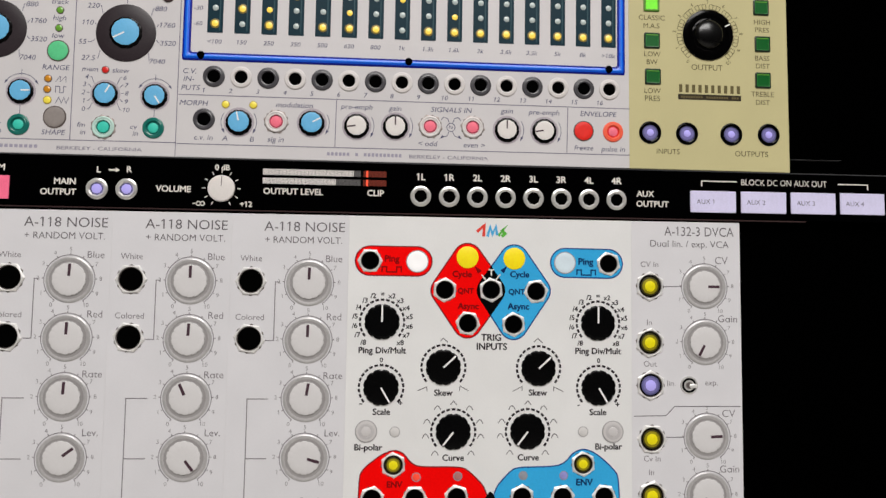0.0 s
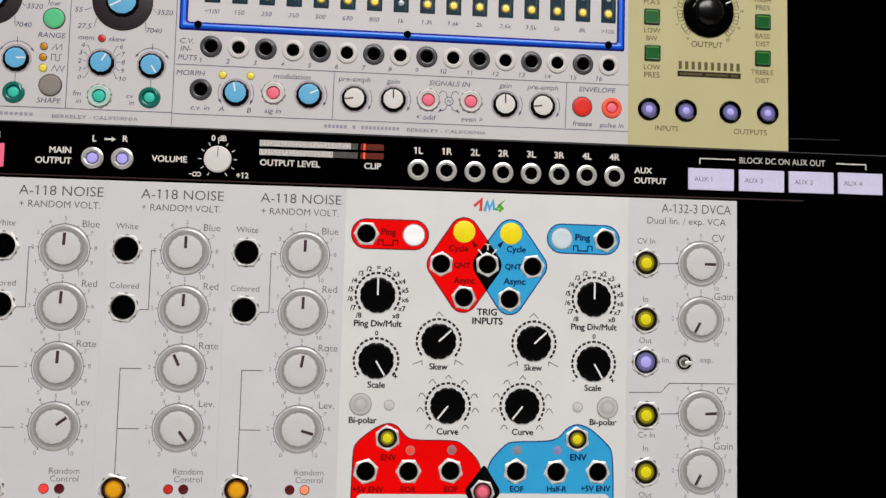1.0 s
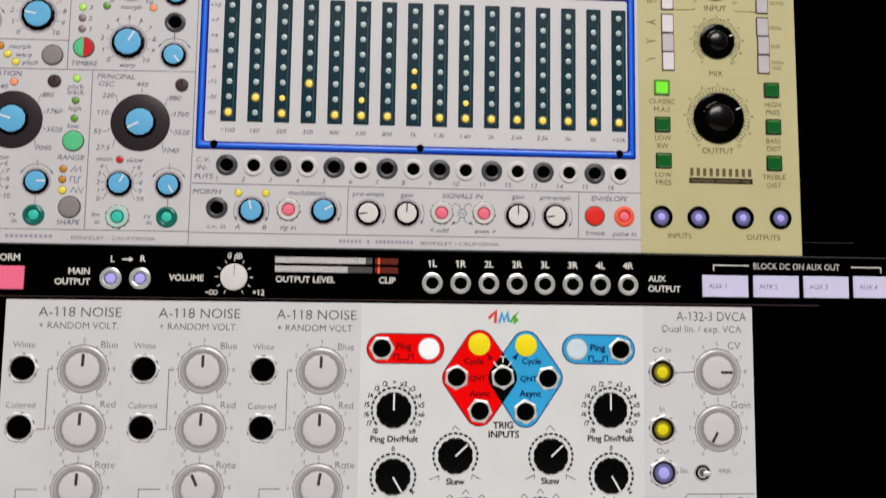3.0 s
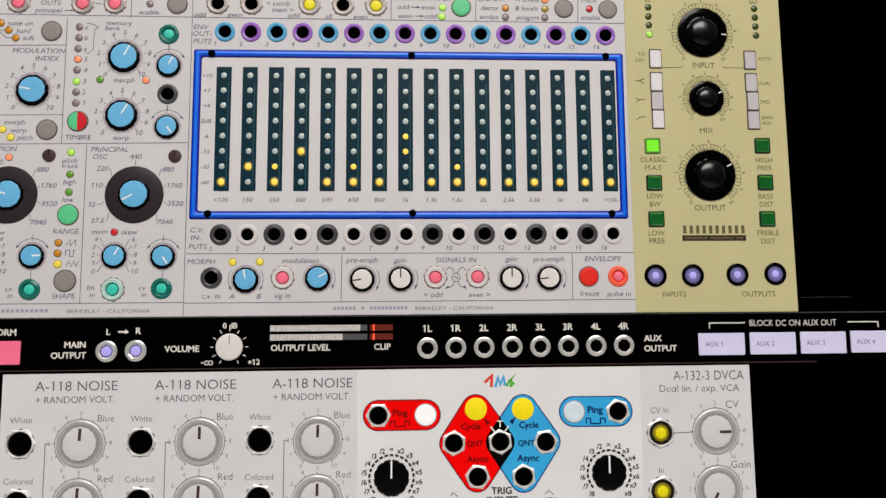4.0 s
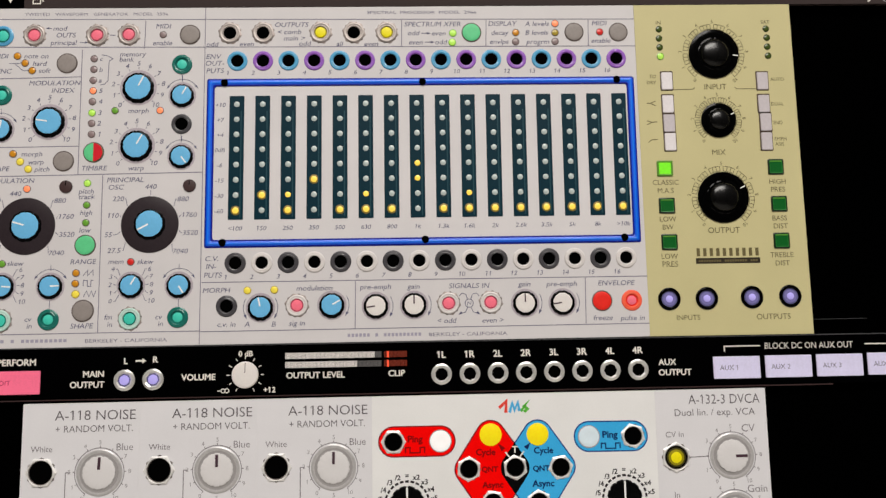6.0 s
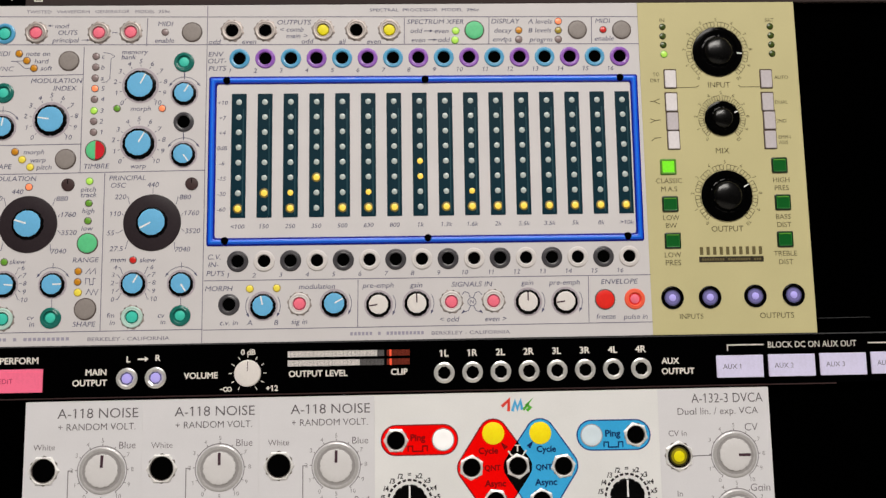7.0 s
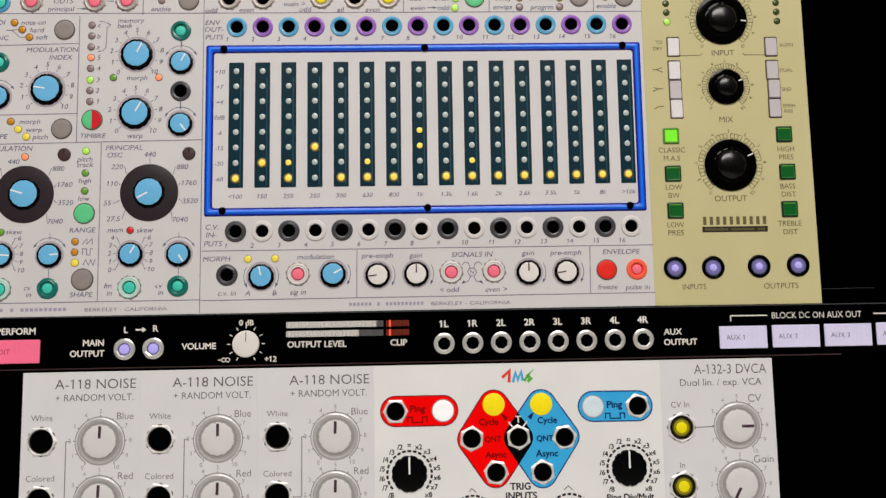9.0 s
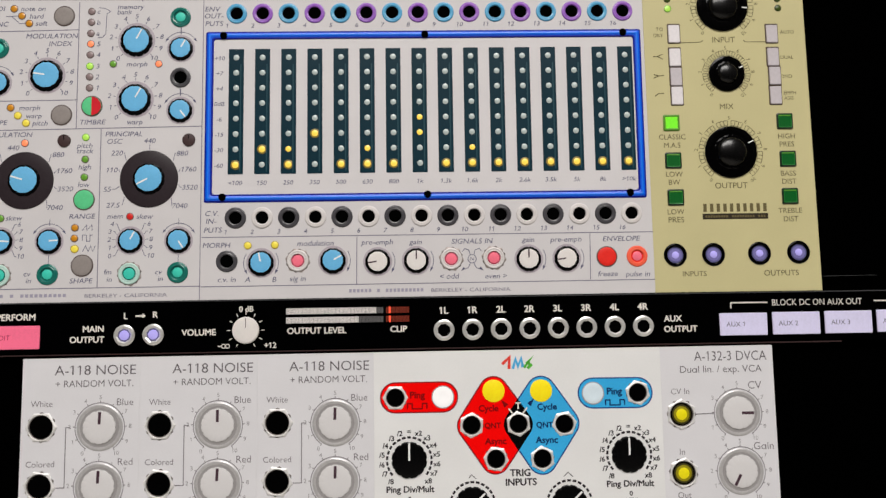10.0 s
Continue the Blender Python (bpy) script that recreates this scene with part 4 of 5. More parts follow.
rule(spec, c, [arc(1.5, 0, 360, 24, *c), [(c[0] - 3.6, c[1] + 2.6), (c[0] - 2.6, c[1] + 3.7), (c[0] - 1.2, c[1] + 3.2), (c[0] - 0.6, c[1] + 1.5)], [(c[0] + 3.6, c[1] + 2.6), (c[0] + 2.6, c[1] + 3.7), (c[0] + 1.2, c[1] + 3.2), (c[0] + 0.6, c[1] + 1.5)],
               [(c[0] - 0.6, c[1] - 1.5), (c[0] - 1.4, c[1] - 3.2), (c[0] - 3.2, c[1] - 3.8)], [(c[0] + 0.6, c[1] - 1.5), (c[0] + 1.4, c[1] - 3.2), (c[0] + 3.2, c[1] - 3.8)]], 0.24, M_INK)
for sx in (-1, 1):
    part("arrow_tip", keyed(("tip_down", sx), lambda sx=sx: (arrow_tip(0, 0, 130 * sx, 1.0), [(0, 1, 2)]), M_INK, False), spec, (c[0] + sx * 3.3, c[1] - 3.7))
write(spec, "N", c, 1.3, M_INK, italic=True)
round_button(spec, (84.6, 33.0), M_BUTTON_RED, 3.5)
socket_ring(spec, (95.6, 33.0), M_CORAL, 3.8, 2.2, M_PINK, core=M_BUTTON_RED)

# ---- saturator module ----
sat = thing("saturator_module", SEAM_B, ROW_FOOT, "khaki saturation processor module with glossy black knobs", "synthesizer module")
faceplate(sat, [(101.8, 19.7), (162.9, 19.6), (162.1, 146.3), (101.3, 146.1)], M_OLIVE)
O = (SEAM_B, ROW_FOOT)
for p in ((110.7, 136.5), (110.6, 132.8), (110.7, 129.3), (152.4, 136.5), (152.5, 132.9), (152.5, 129.3), (152.6, 125.7)):
    led(sat, p, M_LED_FOREST, 1.15, M_LED_MOSS)
led(sat, (110.8, 125.7), M_LED_GREEN, 1.25, M_LED_GREEN_DIM)
for s, p, h in (("IN", (110.6, 139.1), 1.4), ("SAT", (152.3, 139.1), 1.4), ("TO", (107.4, 117.8), 1.3), ("DRY", (106.9, 115.4), 1.3), ("AUTO", (155.5, 116.4), 1.3), ("DUAL", (155.0, 106.7), 1.3), ("2ND", (154.6, 99.4), 1.3), ("EMPH", (155.3, 93.1), 1.3), ("ASIS", (154.8, 91.1), 1.3)):
    write(sat, s, p, h, M_INK_OLIVE)
for s, p, h in (("INPUT", (131.4, 113.6), 2.1), ("MIX", (131.3, 88.1), 2.1), ("OUTPUT", (131.5, 58.5), 2.1), ("CLASSIC", (110.4, 76.8), 1.85), ("M.A.S", (110.3, 73.7), 1.85), ("LOW", (110.6, 62.9), 1.85), ("BW", (110.5, 59.9), 1.85), ("LOW", (110.6, 49.0), 1.85), ("PRES", (110.6, 46.1), 2.0),
                ("HIGH", (153.0, 76.7), 1.85), ("PRES", (153.0, 73.7), 1.85), ("BASS", (152.9, 62.8), 1.85), ("DIST", (153.1, 59.8), 1.85), ("TREBLE", (152.8, 49.0), 1.85), ("DIST", (152.9, 45.9), 1.85), ("INPUTS", (116.4, 26.3), 1.85), ("OUTPUTS", (148.2, 26.2), 2.0)):
    write(sat, s, p, h, M_INK_OLIVE)
bars(sat, (132.4, 50.3), 24.6, 3.0, M_INK_NAME, [10], 0.5)
plate = part("name_plate", keyed(("name_plate",), lambda: prism(rect(24.2, 2.1), 0.0, 0.05), M_INK_DARK_OLIVE, False), sat, (132.4, 47.1))
bars(plate, (132.4, 47.1), 22.4, 0.8, M_INK_NAME, [9, 9, 3], 0.75)
rule(sat, O, [[(114.9, 112.5), (122.5, 112.7), (123.6, 113.3)], [(138.8, 113.4), (139.6, 112.7), (147.2, 112.7)]], 0.25, M_INK_OLIVE)
rule(sat, O, [[(104.6, 107.3), (106.1, 107.3), (108.2, 108.2)], [(106.1, 107.3), (108.2, 106.3)], [(104.5, 100.5), (106.4, 99.9), (108.3, 100.1)], [(104.4, 99.0), (106.4, 99.9)], [(104.6, 92.1), (105.9, 93.1), (108.2, 93.3)]], 0.3, M_INK_OLIVE)
for p, r, a in (((131.4, 126.5), 9.65, 96), ((131.8, 100.5), 6.7, 66), ((131.9, 70.9), 9.65, 63)):
    k = part("knob", keyed(("gloss_knob", r), lambda r=r: lathe([(r, 0.0), (r, 0.5), (r * 0.985, 0.75), (r * 0.9, 1.0), (r * 0.8, 1.05), (r * 0.55, 1.06)], 72), M_KNOB_GLOSS), sat, p, label="glossy black domed knob")
    part("grip", keyed(("knob_grip", r), lambda r=r: lathe([(r * 0.68, 1.0), (r * 0.66, 1.25), (r * 0.6, 1.4), (r * 0.5, 1.42)], 96, 12, 0.05), M_KNOB_GLOSS), k, p)
    part("dome", keyed(("knob_dome", r), lambda r=r: lathe([(r * 0.56 * math.cos(radians(b)), 1.38 + r * 0.3 * math.sin(radians(b))) for b in range(0, 90, 9)] + [(0, 1.38 + r * 0.3)], 64), M_KNOB_SATIN), k, p)
    needle(k, p, r * 0.74, r * 0.95, 0.42, a, M_POINTER_WHITE, 1.12)
    boxes = []
    for i in range(10):
        a0, a1 = -143 + i * 28.6 + 3.5, -143 + (i + 1) * 28.6 - 3.5
        q0, q1 = r + 0.35, r + 2.2
        boxes += [arc(q0, a0, a1, 4), arc(q1, a0 + 1, a1 - 1, 4)] + [[arc(q0, b, b, 1)[0], arc(q1, b, b, 1)[0]] for b in (a0, a0 + (a1 - a0) / 3, a0 + (a1 - a0) * 2 / 3, a1)]
    dial_scale(sat, p, r + 3.25, 1.3, M_INK_OLIVE, -143, 143, italic=False, width=0.22, extra=boxes, radial=True)
for p, m in (((112.7, 116.0), M_LEDGE), ((112.7, 107.0), M_LEDGE), ((112.8, 99.6), M_LEDGE_GREY), ((112.9, 92.4), M_LEDGE), ((149.6, 115.8), M_LEDGE_GREY), ((149.6, 106.9), M_LEDGE_GREY), ((149.9, 99.7), M_LEDGE_GREY), ((149.8, 92.3), M_LEDGE_GREY)):
    b = part("push_button", keyed(("long_bezel",), lambda: prism(rect(4.9, 7.6, 0.4, 3), 0.0, 0.25, 0.05), M_BEZEL_BROWN), sat, p)
    part("button_cap", keyed(("long_cap",), lambda: prism(rect(4.2, 6.7, 0.4, 3), 0.2, 0.75, 0.2), m), b, (p[0], p[1] - 0.15))
for p, on in (((110.3, 82.1), 1), ((110.4, 68.0), 0), ((110.7, 54.3), 0), ((152.6, 82.3), 0), ((153.0, 68.2), 0), ((153.0, 54.3), 0)):
    b = part("square_button", keyed(("square_bezel",), lambda: frame_ring(6.0, 5.9, 0.8, 0.0, 0.7, 0.5, 0.3), M_SQUARE_LIT_EDGE if on else M_SQUARE_EDGE), sat, p, label="lit lime green square button" if on else "dark green square button, unlit")
    part("button_cap", keyed(("square_cap",), lambda: prism(rect(4.8, 4.7, 0.3, 2), 0.1, 0.5, 0.2), M_SQUARE_LIT if on else M_SQUARE_GREEN), b, p)
    if not on:
        part("inner_rim", keyed(("inner_rim",), lambda: frame_ring(5.0, 4.9, 0.28, 0.3, 0.66, 0.3, 0.2), M_SQUARE_RIM), b, p)
        part("top_edge", keyed(("top_edge",), lambda: prism(rect(4.4, 0.4), 0.5, 0.62, 0.1), M_LED_GREEN_DIM), b, (p[0], p[1] + 2.1))
for p in ((109.6, 33.2), (123.6, 33.2), (140.5, 33.4), (154.9, 33.6)):
    socket_ring(sat, p, M_KNOB_GLOSS, 4.2, 2.9, M_VIOLET, core=M_VIOLET_DIM, body=M_VIOLET_MID)

# ---- black output strip ----
strip = thing("output_strip", -154.0, 1.2, "black output strip with white lettering, sockets and pads", "output panel")
faceplate(strip, box(-154.0, 1.6, 220.0, 18.9, 19.0), M_STRIP)
O = (-153.5, 1.1)
faceplate(strip, [(-153.5, 0.7), (168.7, 1.0), (168.7, 1.4), (-153.5, 1.0)], M_RAIL, 0.1, "rail")
faceplate(strip, [(-153.6, 19.0), (220.0, 19.1), (220.0, 19.4), (-153.6, 19.3)], M_RAIL_LIGHT, 0.1, "rail")
faceplate(strip, [(164.5, 24.75), (184.0, 24.85), (184.0, 24.95), (164.5, 24.87)], M_RAIL_LIGHT, -1.5, "hairline_rail")
for s, p, h, w in (("PERFORM", (-125.9, 14.4), 2.2, 0), ("MAIN", (-98.8, 9.9), 2.1, 0), ("OUTPUT", (-100.9, 6.2), 2.1, 0), ("L", (-87.5, 14.3), 2.1, 0), ("R", (-77.1, 14.6), 2.1, 0), ("VOLUME", (-61.8, 8.1), 2.1, 0), ("0 dB", (-45.1, 16.1), 1.9, 0), ("+12", (-36.5, 3.2), 1.9, 0),
                   ("OUTPUT LEVEL", (-20.1, 8.1), 2.1, 0), ("CLIP", (9.0, 8.2), 2.1, 0), ("AUX", (107.7, 10.3), 2.1, 0), ("OUTPUT", (110.4, 6.6), 2.1, 0), ("BLOCK DC ON AUX OUT", (160.6, 15.5), 2.2, 33.0)):
    write(strip, s, p, h, M_INK_WHITE, style="plain" if w else "bold", width=w)
c = (-52.7, 3.1)
rule(strip, c, [[(c[0] - 2.3, c[1]), (c[0] - 1.3, c[1])], arc(0.7, 0, 360, 14, c[0] - 0.3, c[1]), arc(0.7, 0, 360, 14, c[0] + 1.1, c[1])], 0.35, M_INK_WHITE)
a, b = (-84.0, 14.3), (-80.5, 14.2)
part("arrow", keyed(("strip_arrow",), lambda: prism([(-1.9, -0.3), (0.5, -0.3), (0.5, -0.9), (1.9, 0), (0.5, 0.9), (0.5, 0.3), (-1.9, 0.3)], 0.0, 0.07), M_INK_WHITE, False), strip, ((a[0] + b[0]) / 2, (a[1] + b[1]) / 2))


def steel_jack(at, plug=None):
    j = part("jack", keyed(("steel_ring",), lambda: lathe([(3.75, 0.0), (3.7, 0.3), (3.3, 0.6), (2.8, 0.62), (2.55, 0.35), (2.5, 0.05)], 48), M_STEEL), strip, at)
    part("collar", keyed(("steel_collar",), lambda: lathe([(3.35, 0.5), (3.25, 0.8), (2.85, 0.82), (2.35, 0.3)], 8, start=radians(22.5)), M_STEEL, False), j, at, turn=(at[0] * 7) % 45)
    part("socket", keyed(("socket_steel",), lambda: lathe([(2.6, 0.06), (0, 0.06)], 32), M_VIOLET_DIM if plug else M_HOLE), j, at)
    if plug:
        part("plug_tip", keyed(("plug_tip_steel",), lambda: lathe([(1.75, 0.08), (1.7, 0.3), (1.2, 0.42), (0, 0.46)], 28), plug), j, at)


steel_jack((-87.9, 7.5), M_VIOLET)
steel_jack((-77.8, 7.6), M_VIOLET)
AUX_A, AUX_B = (25.2, 7.5), (96.9, 7.8)
for i, s in enumerate(("1L", "1R", "2L", "2R", "3L", "3R", "4L", "4R")):
    p = (AUX_A[0] + (AUX_B[0] - AUX_A[0]) * i / 7, AUX_A[1] + (AUX_B[1] - AUX_A[1]) * i / 7)
    steel_jack(p)
    write(strip, s, (p[0], p[1] + 7.0), 2.3, M_INK_WHITE, style="bold")
p = (-45.2, 8.6)
vol = part("knob", keyed(("volume_knob",), lambda: lathe([(4.75, 0.0), (4.7, 0.6), (4.5, 0.85), (4.2, 0.95), (0, 0.98)], 48), M_CAP_WHITE), strip, p, label="ivory volume knob with a thin dark pointer")
needle(vol, p, 0.8, 4.3, 0.22, 2, M_POINTER_DARK, 0.98)
rule(strip, p, [[arc(5.5, d, d, 1, *p)[0], arc(6.7, d, d, 1, *p)[0]] for d in (-150, -120, -90, -60, -30, 0, 30, 60, 90, 120, 150)], 0.3, M_INK_WHITE, "scale")
METER_L, METER_R, METER_N = -31.0, 12.8, 90


def segments(first, last):
    """The narrow upright segments of a meter from one count to another."""
    pitch = (METER_R - METER_L) / METER_N
    xs = [(k + 0.5 - METER_N / 2) * pitch for k in range(first, last)]
    return joined(*[prism([(x + q, y) for q, y in rect(pitch * 0.82, 2.15)], 0.04, 0.1) for x in xs])


for v, lit in ((15.0, 66), (11.8, 53)):
    mid = ((METER_L + METER_R) / 2, v)
    meter = part("level_bar", keyed(("meter_back",), lambda: prism(rect(METER_R - METER_L, 2.2), 0.0, 0.05), M_KNOB_BLACK), strip, mid, label="segmented output meter, lit past the middle")
    part("lit_band", keyed(("lit_band", lit), lambda: segments(0, lit), M_METER, False), meter, mid)
    part("unlit_band", keyed(("unlit_band", lit), lambda: segments(lit, 71), M_METER_GREY, False), meter, mid)
    part("clip_band", keyed(("clip_band",), lambda: segments(73, METER_N), M_METER_RED, False), meter, mid)
    part("peak_mark", keyed(("peak_mark",), lambda: prism(rect(0.7, 2.3), 0.05, 0.14), M_METER_HOT, False), meter, (METER_L + (METER_R - METER_L) * 0.842, v))


def pad(at, w, h, mat, text, ink, shift):
    b = part("pad", keyed(("pad", w, h), lambda: prism(rect(w, h, 0.3, 3), 0.0, 0.5, 0.12), mat), strip, at)
    v = keyed(("pad_text", text), lambda: typeset(text, 1.7, z=0.56), ink, False)
    part("lettering", v, b, (at[0] + shift, at[1]))


for i, (p, q) in enumerate((((124.2, 4.1), (142.2, 11.7)), ((143.3, 4.2), (161.6, 11.8)), ((162.3, 4.3), (180.8, 11.9)), ((181.4, 4.5), (199.9, 12.1)))):
    pad(((p[0] + q[0]) / 2, (p[1] + q[1]) / 2), 17.3, 8.0, M_PAD, "AUX " + str(i + 1), M_INK_MAUVE, -3.0)
q = (-117.3, 7.3)
pad((q[0] - 12.0, q[1]), 24.0, 8.2, M_PAD_PINK, "EDIT", M_INK_PINK, -0.8)
a, b = (129.0, 15.6), (142.4, 15.6)
e = (177.4, 15.7)
rule(strip, O, [[(a[0], a[1] - 2.0), a, b], [(e[0] + 4.0, a[1]), (e[0] + 15.6, a[1]), (e[0] + 15.6, a[1] - 2.0)]], 0.45, M_INK_WHITE)

# ---- dark bar above the modules ----
bar = thing("tool_bar", -154.0, ROW_TOP, "dark brown-grey bar with small white icons above the modules", "tool bar")
faceplate(bar, [(-129.3, 145.8), (220.0, 146.5), (220.0, 159.0), (-129.3, 159.0)], M_BAR, name="bar_face")
faceplate(bar, [(-154.2, 145.7), (-129.4, 145.8), (-129.5, 159.2), (-154.2, 159.3)], M_STRIP, name="black_tab")
p = (192.4, 148.8)
rule(bar, p, [[(p[0] - 1.8, p[1] + 0.4), (p[0] + 0.8, p[1] + 0.4), (p[0] + 1.7, p[1] - 0.3), (p[0] + 1.7, p[1] - 1.1), (p[0] + 0.9, p[1] - 1.5)], [(p[0] - 0.9, p[1] + 1.3), (p[0] - 1.9, p[1] + 0.4), (p[0] - 0.9, p[1] - 0.5)]], 0.5, M_INK_WHITE, "icon")
p = (201.5, 148.8)
rule(bar, p, [[(p[0] + 1.8, p[1] + 0.4), (p[0] - 0.8, p[1] + 0.4), (p[0] - 1.7, p[1] - 0.3), (p[0] - 1.7, p[1] - 1.1), (p[0] - 0.9, p[1] - 1.5)], [(p[0] + 0.9, p[1] + 1.3), (p[0] + 1.9, p[1] + 0.4), (p[0] + 0.9, p[1] - 0.5)]], 0.5, M_INK_FAINT, "icon")
p = (-124.2, 148.9)
rule(bar, p, [[(p[0] - 1.8, p[1] - 1.4), (p[0] + 0.9, p[1] - 1.4), (p[0] + 0.9, p[1] + 0.4), (p[0] - 1.8, p[1] + 0.4), (p[0] - 1.8, p[1] - 1.4)], [(p[0] - 0.9, p[1] + 1.2), (p[0] + 1.8, p[1] + 1.2), (p[0] + 1.8, p[1] - 0.6)]], 0.45, M_INK_WHITE, "icon")
p = (-134.4, 149.1)
part("icon", keyed(("icon_tri",), lambda: prism([(0, -1.4), (1.5, 1.2), (-1.5, 1.2)], 0.0, 0.07), M_INK_WHITE, False), bar, p)


# ---- lower row ----
def grey_knob(parent, at, turn, skip=(6,)):
    """A broad silver skirt with a notched pale cap and a plum pointer, inside a printed arc."""
    k = part("knob", keyed(("skirt",), lambda: lathe([(8.0, 0.0), (8.0, 0.16), (7.8, 0.36), (7.45, 0.44), (7.1, 0.4), (6.6, 0.24)], 72), M_SKIRT), parent, at)
    # Darker ring paints the cap's shade on the inner skirt.
    part("skirt_shade", keyed(("skirt_shade",), lambda: lathe([(6.75, 0.28), (6.3, 0.25), (6.0, 0.28), (5.1, 0.5)], 72), M_SKIRT_SHADE), k, at)
    part("cap", keyed(("notched_cap",), lambda: lathe([(5.75, 0.5), (5.68, 0.78), (5.4, 0.9), (3.0, 1.0), (0, 1.0)], 112, 14, 0.045), M_CAP_SILVER), k, (at[0], at[1] + 0.15))
    needle(k, (at[0], at[1] + 0.15), 1.1, 5.35, 1.0, turn, M_POINTER_DARK, 1.0)
    arcs = [arc(8.55, -146, 146, 60)]
    dial_scale(parent, at, 10.5, 1.4, M_INK_FAINT, -146, 146, tick=(8.55, 9.3), italic=False, width=0.3, skip=skip, style="light", extra=arcs)
    return k


ROWS_V = (-24.35, -44.42, -64.68, -85.0)
CX, JX = -13.65, -33.85


def noise_module(u0, turns, lamps, label):
    d = u0 + 8 * HP
    m = thing("noise_module", u0, -125.0, label, "synthesizer module", "noise modules")
    faceplate(m, box(u0, -125.0, u0 + 8 * HP, row_line(u0), row_line(u0 + 8 * HP)), M_NOISE)
    write(m, "A-118 NOISE", (-15.7 + d, -4.4), 3.3, M_INK_GREY, style="light", width=28.2)
    write(m, "+ RANDOM VOLT.", (-15.9 + d, -9.1), 2.3, M_INK_GREY, style="light", width=27.0)
    for s, p, turn in (("Blue", (-5.1, -15.6), turns[0]), ("Red", (-4.6, -36.1), turns[1]), ("Rate", (-4.5, -56.6), turns[2]), ("Lev.", (-4.3, -76.4), turns[3])):
        write(m, s, (p[0] + d, p[1]), 2.35, M_INK_SOFT, style="light")
    for p, turn in zip(ROWS_V, turns):
        grey_knob(m, (CX + d, p), turn)
    for s, p in (("White", (-34.0, -15.9)), ("Colored", (-33.9, -36.5)), ("Random", (-9.5, -99.5)), ("Control", (-9.4, -102.1))):
        write(m, s, (p[0] + d, p[1]), 2.0, M_INK_SOFT, style="light")
    hex_jack(m, (JX + d, -23.9), turn=0)
    hex_jack(m, (JX + d, -44.0), turn=8)
    hex_jack(m, (JX + d, -105.6), turn=14, plug=M_AMBER, dim=M_AMBER_DIM, tip=2.2, label="amber-lit hexagonal jack")
    for p, on in (((-15.9, -105.45), lamps[0]), ((-10.8, -105.45), lamps[1])):
        led(m, (p[0] + d, p[1]), (M_LED_MAROON, M_LED_RED, M_LED_SCARLET, M_LED_ORANGE)[on], 1.55, M_LED_MAROON)
    for s, p in (("-", (-16.0, -108.7)), ("+", (-10.8, -108.7))):
        write(m, s, (p[0] + d, p[1]), 1.9, M_INK_BLACK)
    a, b, r, l = -24.1, -44.6, -64.8, -85.2
    x, bx = -25.4 + d, JX + d
    rule(m, (u0, -125.0), [[(x + 1.6, a), (x, a), (x, b), (JX + d + 5.0, b)], [(CX + d - 13.0, r), (bx, r), (bx, -101.6)], [(CX + d - 13.0, l), (bx, l)]], 0.3, M_INK_SOFT)
    return m


noise_module(-24 * HP, (2, 2, 2, 52), (2, 0), "light grey noise module, level knob turned past noon, minus lamp lit")
noise_module(-16 * HP, (0, 2, -25, 143), (1, 0), "light grey noise module, rate knob turned back, minus lamp dim")
noise_module(-8 * HP, (1, 1, 9, 106), (0, 3), "light grey noise module beside the white generator, plus lamp lit")

# ---- envelope generator ----
peg = thing("envelope_generator_module", 0.0, -125.0, "white dual envelope generator module with red and blue fields", "synthesizer module")
faceplate(peg, box(0.0, -125.0, 20 * HP, row_line(0.0), row_line(20 * HP)), M_WHITE)


def field(outline, mat, edge, name, label, z=0.12, lip=0.45):
    """A coloured field with a darker rim, printed proud of the panel."""
    cxx, cyy = sum(x for x, _ in outline) / len(outline), sum(y for _, y in outline) / len(outline)
    local = [(x - cxx, y - cyy) for x, y in outline]
    n = len(local)
    inner = []
    for i in range(n):
        p, a, b = Vector(local[i]), Vector(local[i - 1]), Vector(local[(i + 1) % n])
        t = (b - a).normalized()
        inner.append((p.x - t.y * lip, p.y + t.x * lip))
    f = part(name, keyed((name, repr(local[:3]), "rim"), lambda: prism(local, 0.0, z - 0.05), edge), peg, (cxx, cyy), label=label)
    part("fill", keyed((name, repr(local[:3]), "fill"), lambda: prism(inner, 0.02, z), mat), f, (cxx, cyy))
    return f


def pill(p, q, r, mat, edge, label):
    field(hull(disc_pts(r, 40, *p) + disc_pts(r, 40, *q)), mat, edge, "pill_field", label)


PR, PRB, PB, PBJ = (7.6, -16.0), (24.4, -16.0), (77.8, -15.6), (93.8, -15.7)
pill(PR, PRB, 5.45, M_RED, M_RED_EDGE, "red pill-shaped field")
pill(PB, PBJ, 5.45, M_CYAN, M_CYAN_EDGE, "sky-blue pill-shaped field")
diamond_r = hull(disc_pts(5.4, 40, *(42.4, -14.4)) + disc_pts(5.2, 40, *(34.4, -26.2)) + disc_pts(5.2, 40, *(42.6, -38.0)) + disc_pts(5.2, 40, *(51.0, -26.0)))
diamond_b = hull(disc_pts(5.4, 40, *(59.3, -14.6)) + disc_pts(5.2, 40, *(51.0, -26.0)) + disc_pts(5.2, 40, *(59.2, -38.4)) + disc_pts(5.2, 40, *(67.5, -25.9)))
field(diamond_r, M_RED, M_RED_EDGE, "diamond_field", "red diamond field")
field(diamond_b, M_CYAN, M_CYAN_EDGE, "diamond_field", "sky-blue diamond field", 0.16)
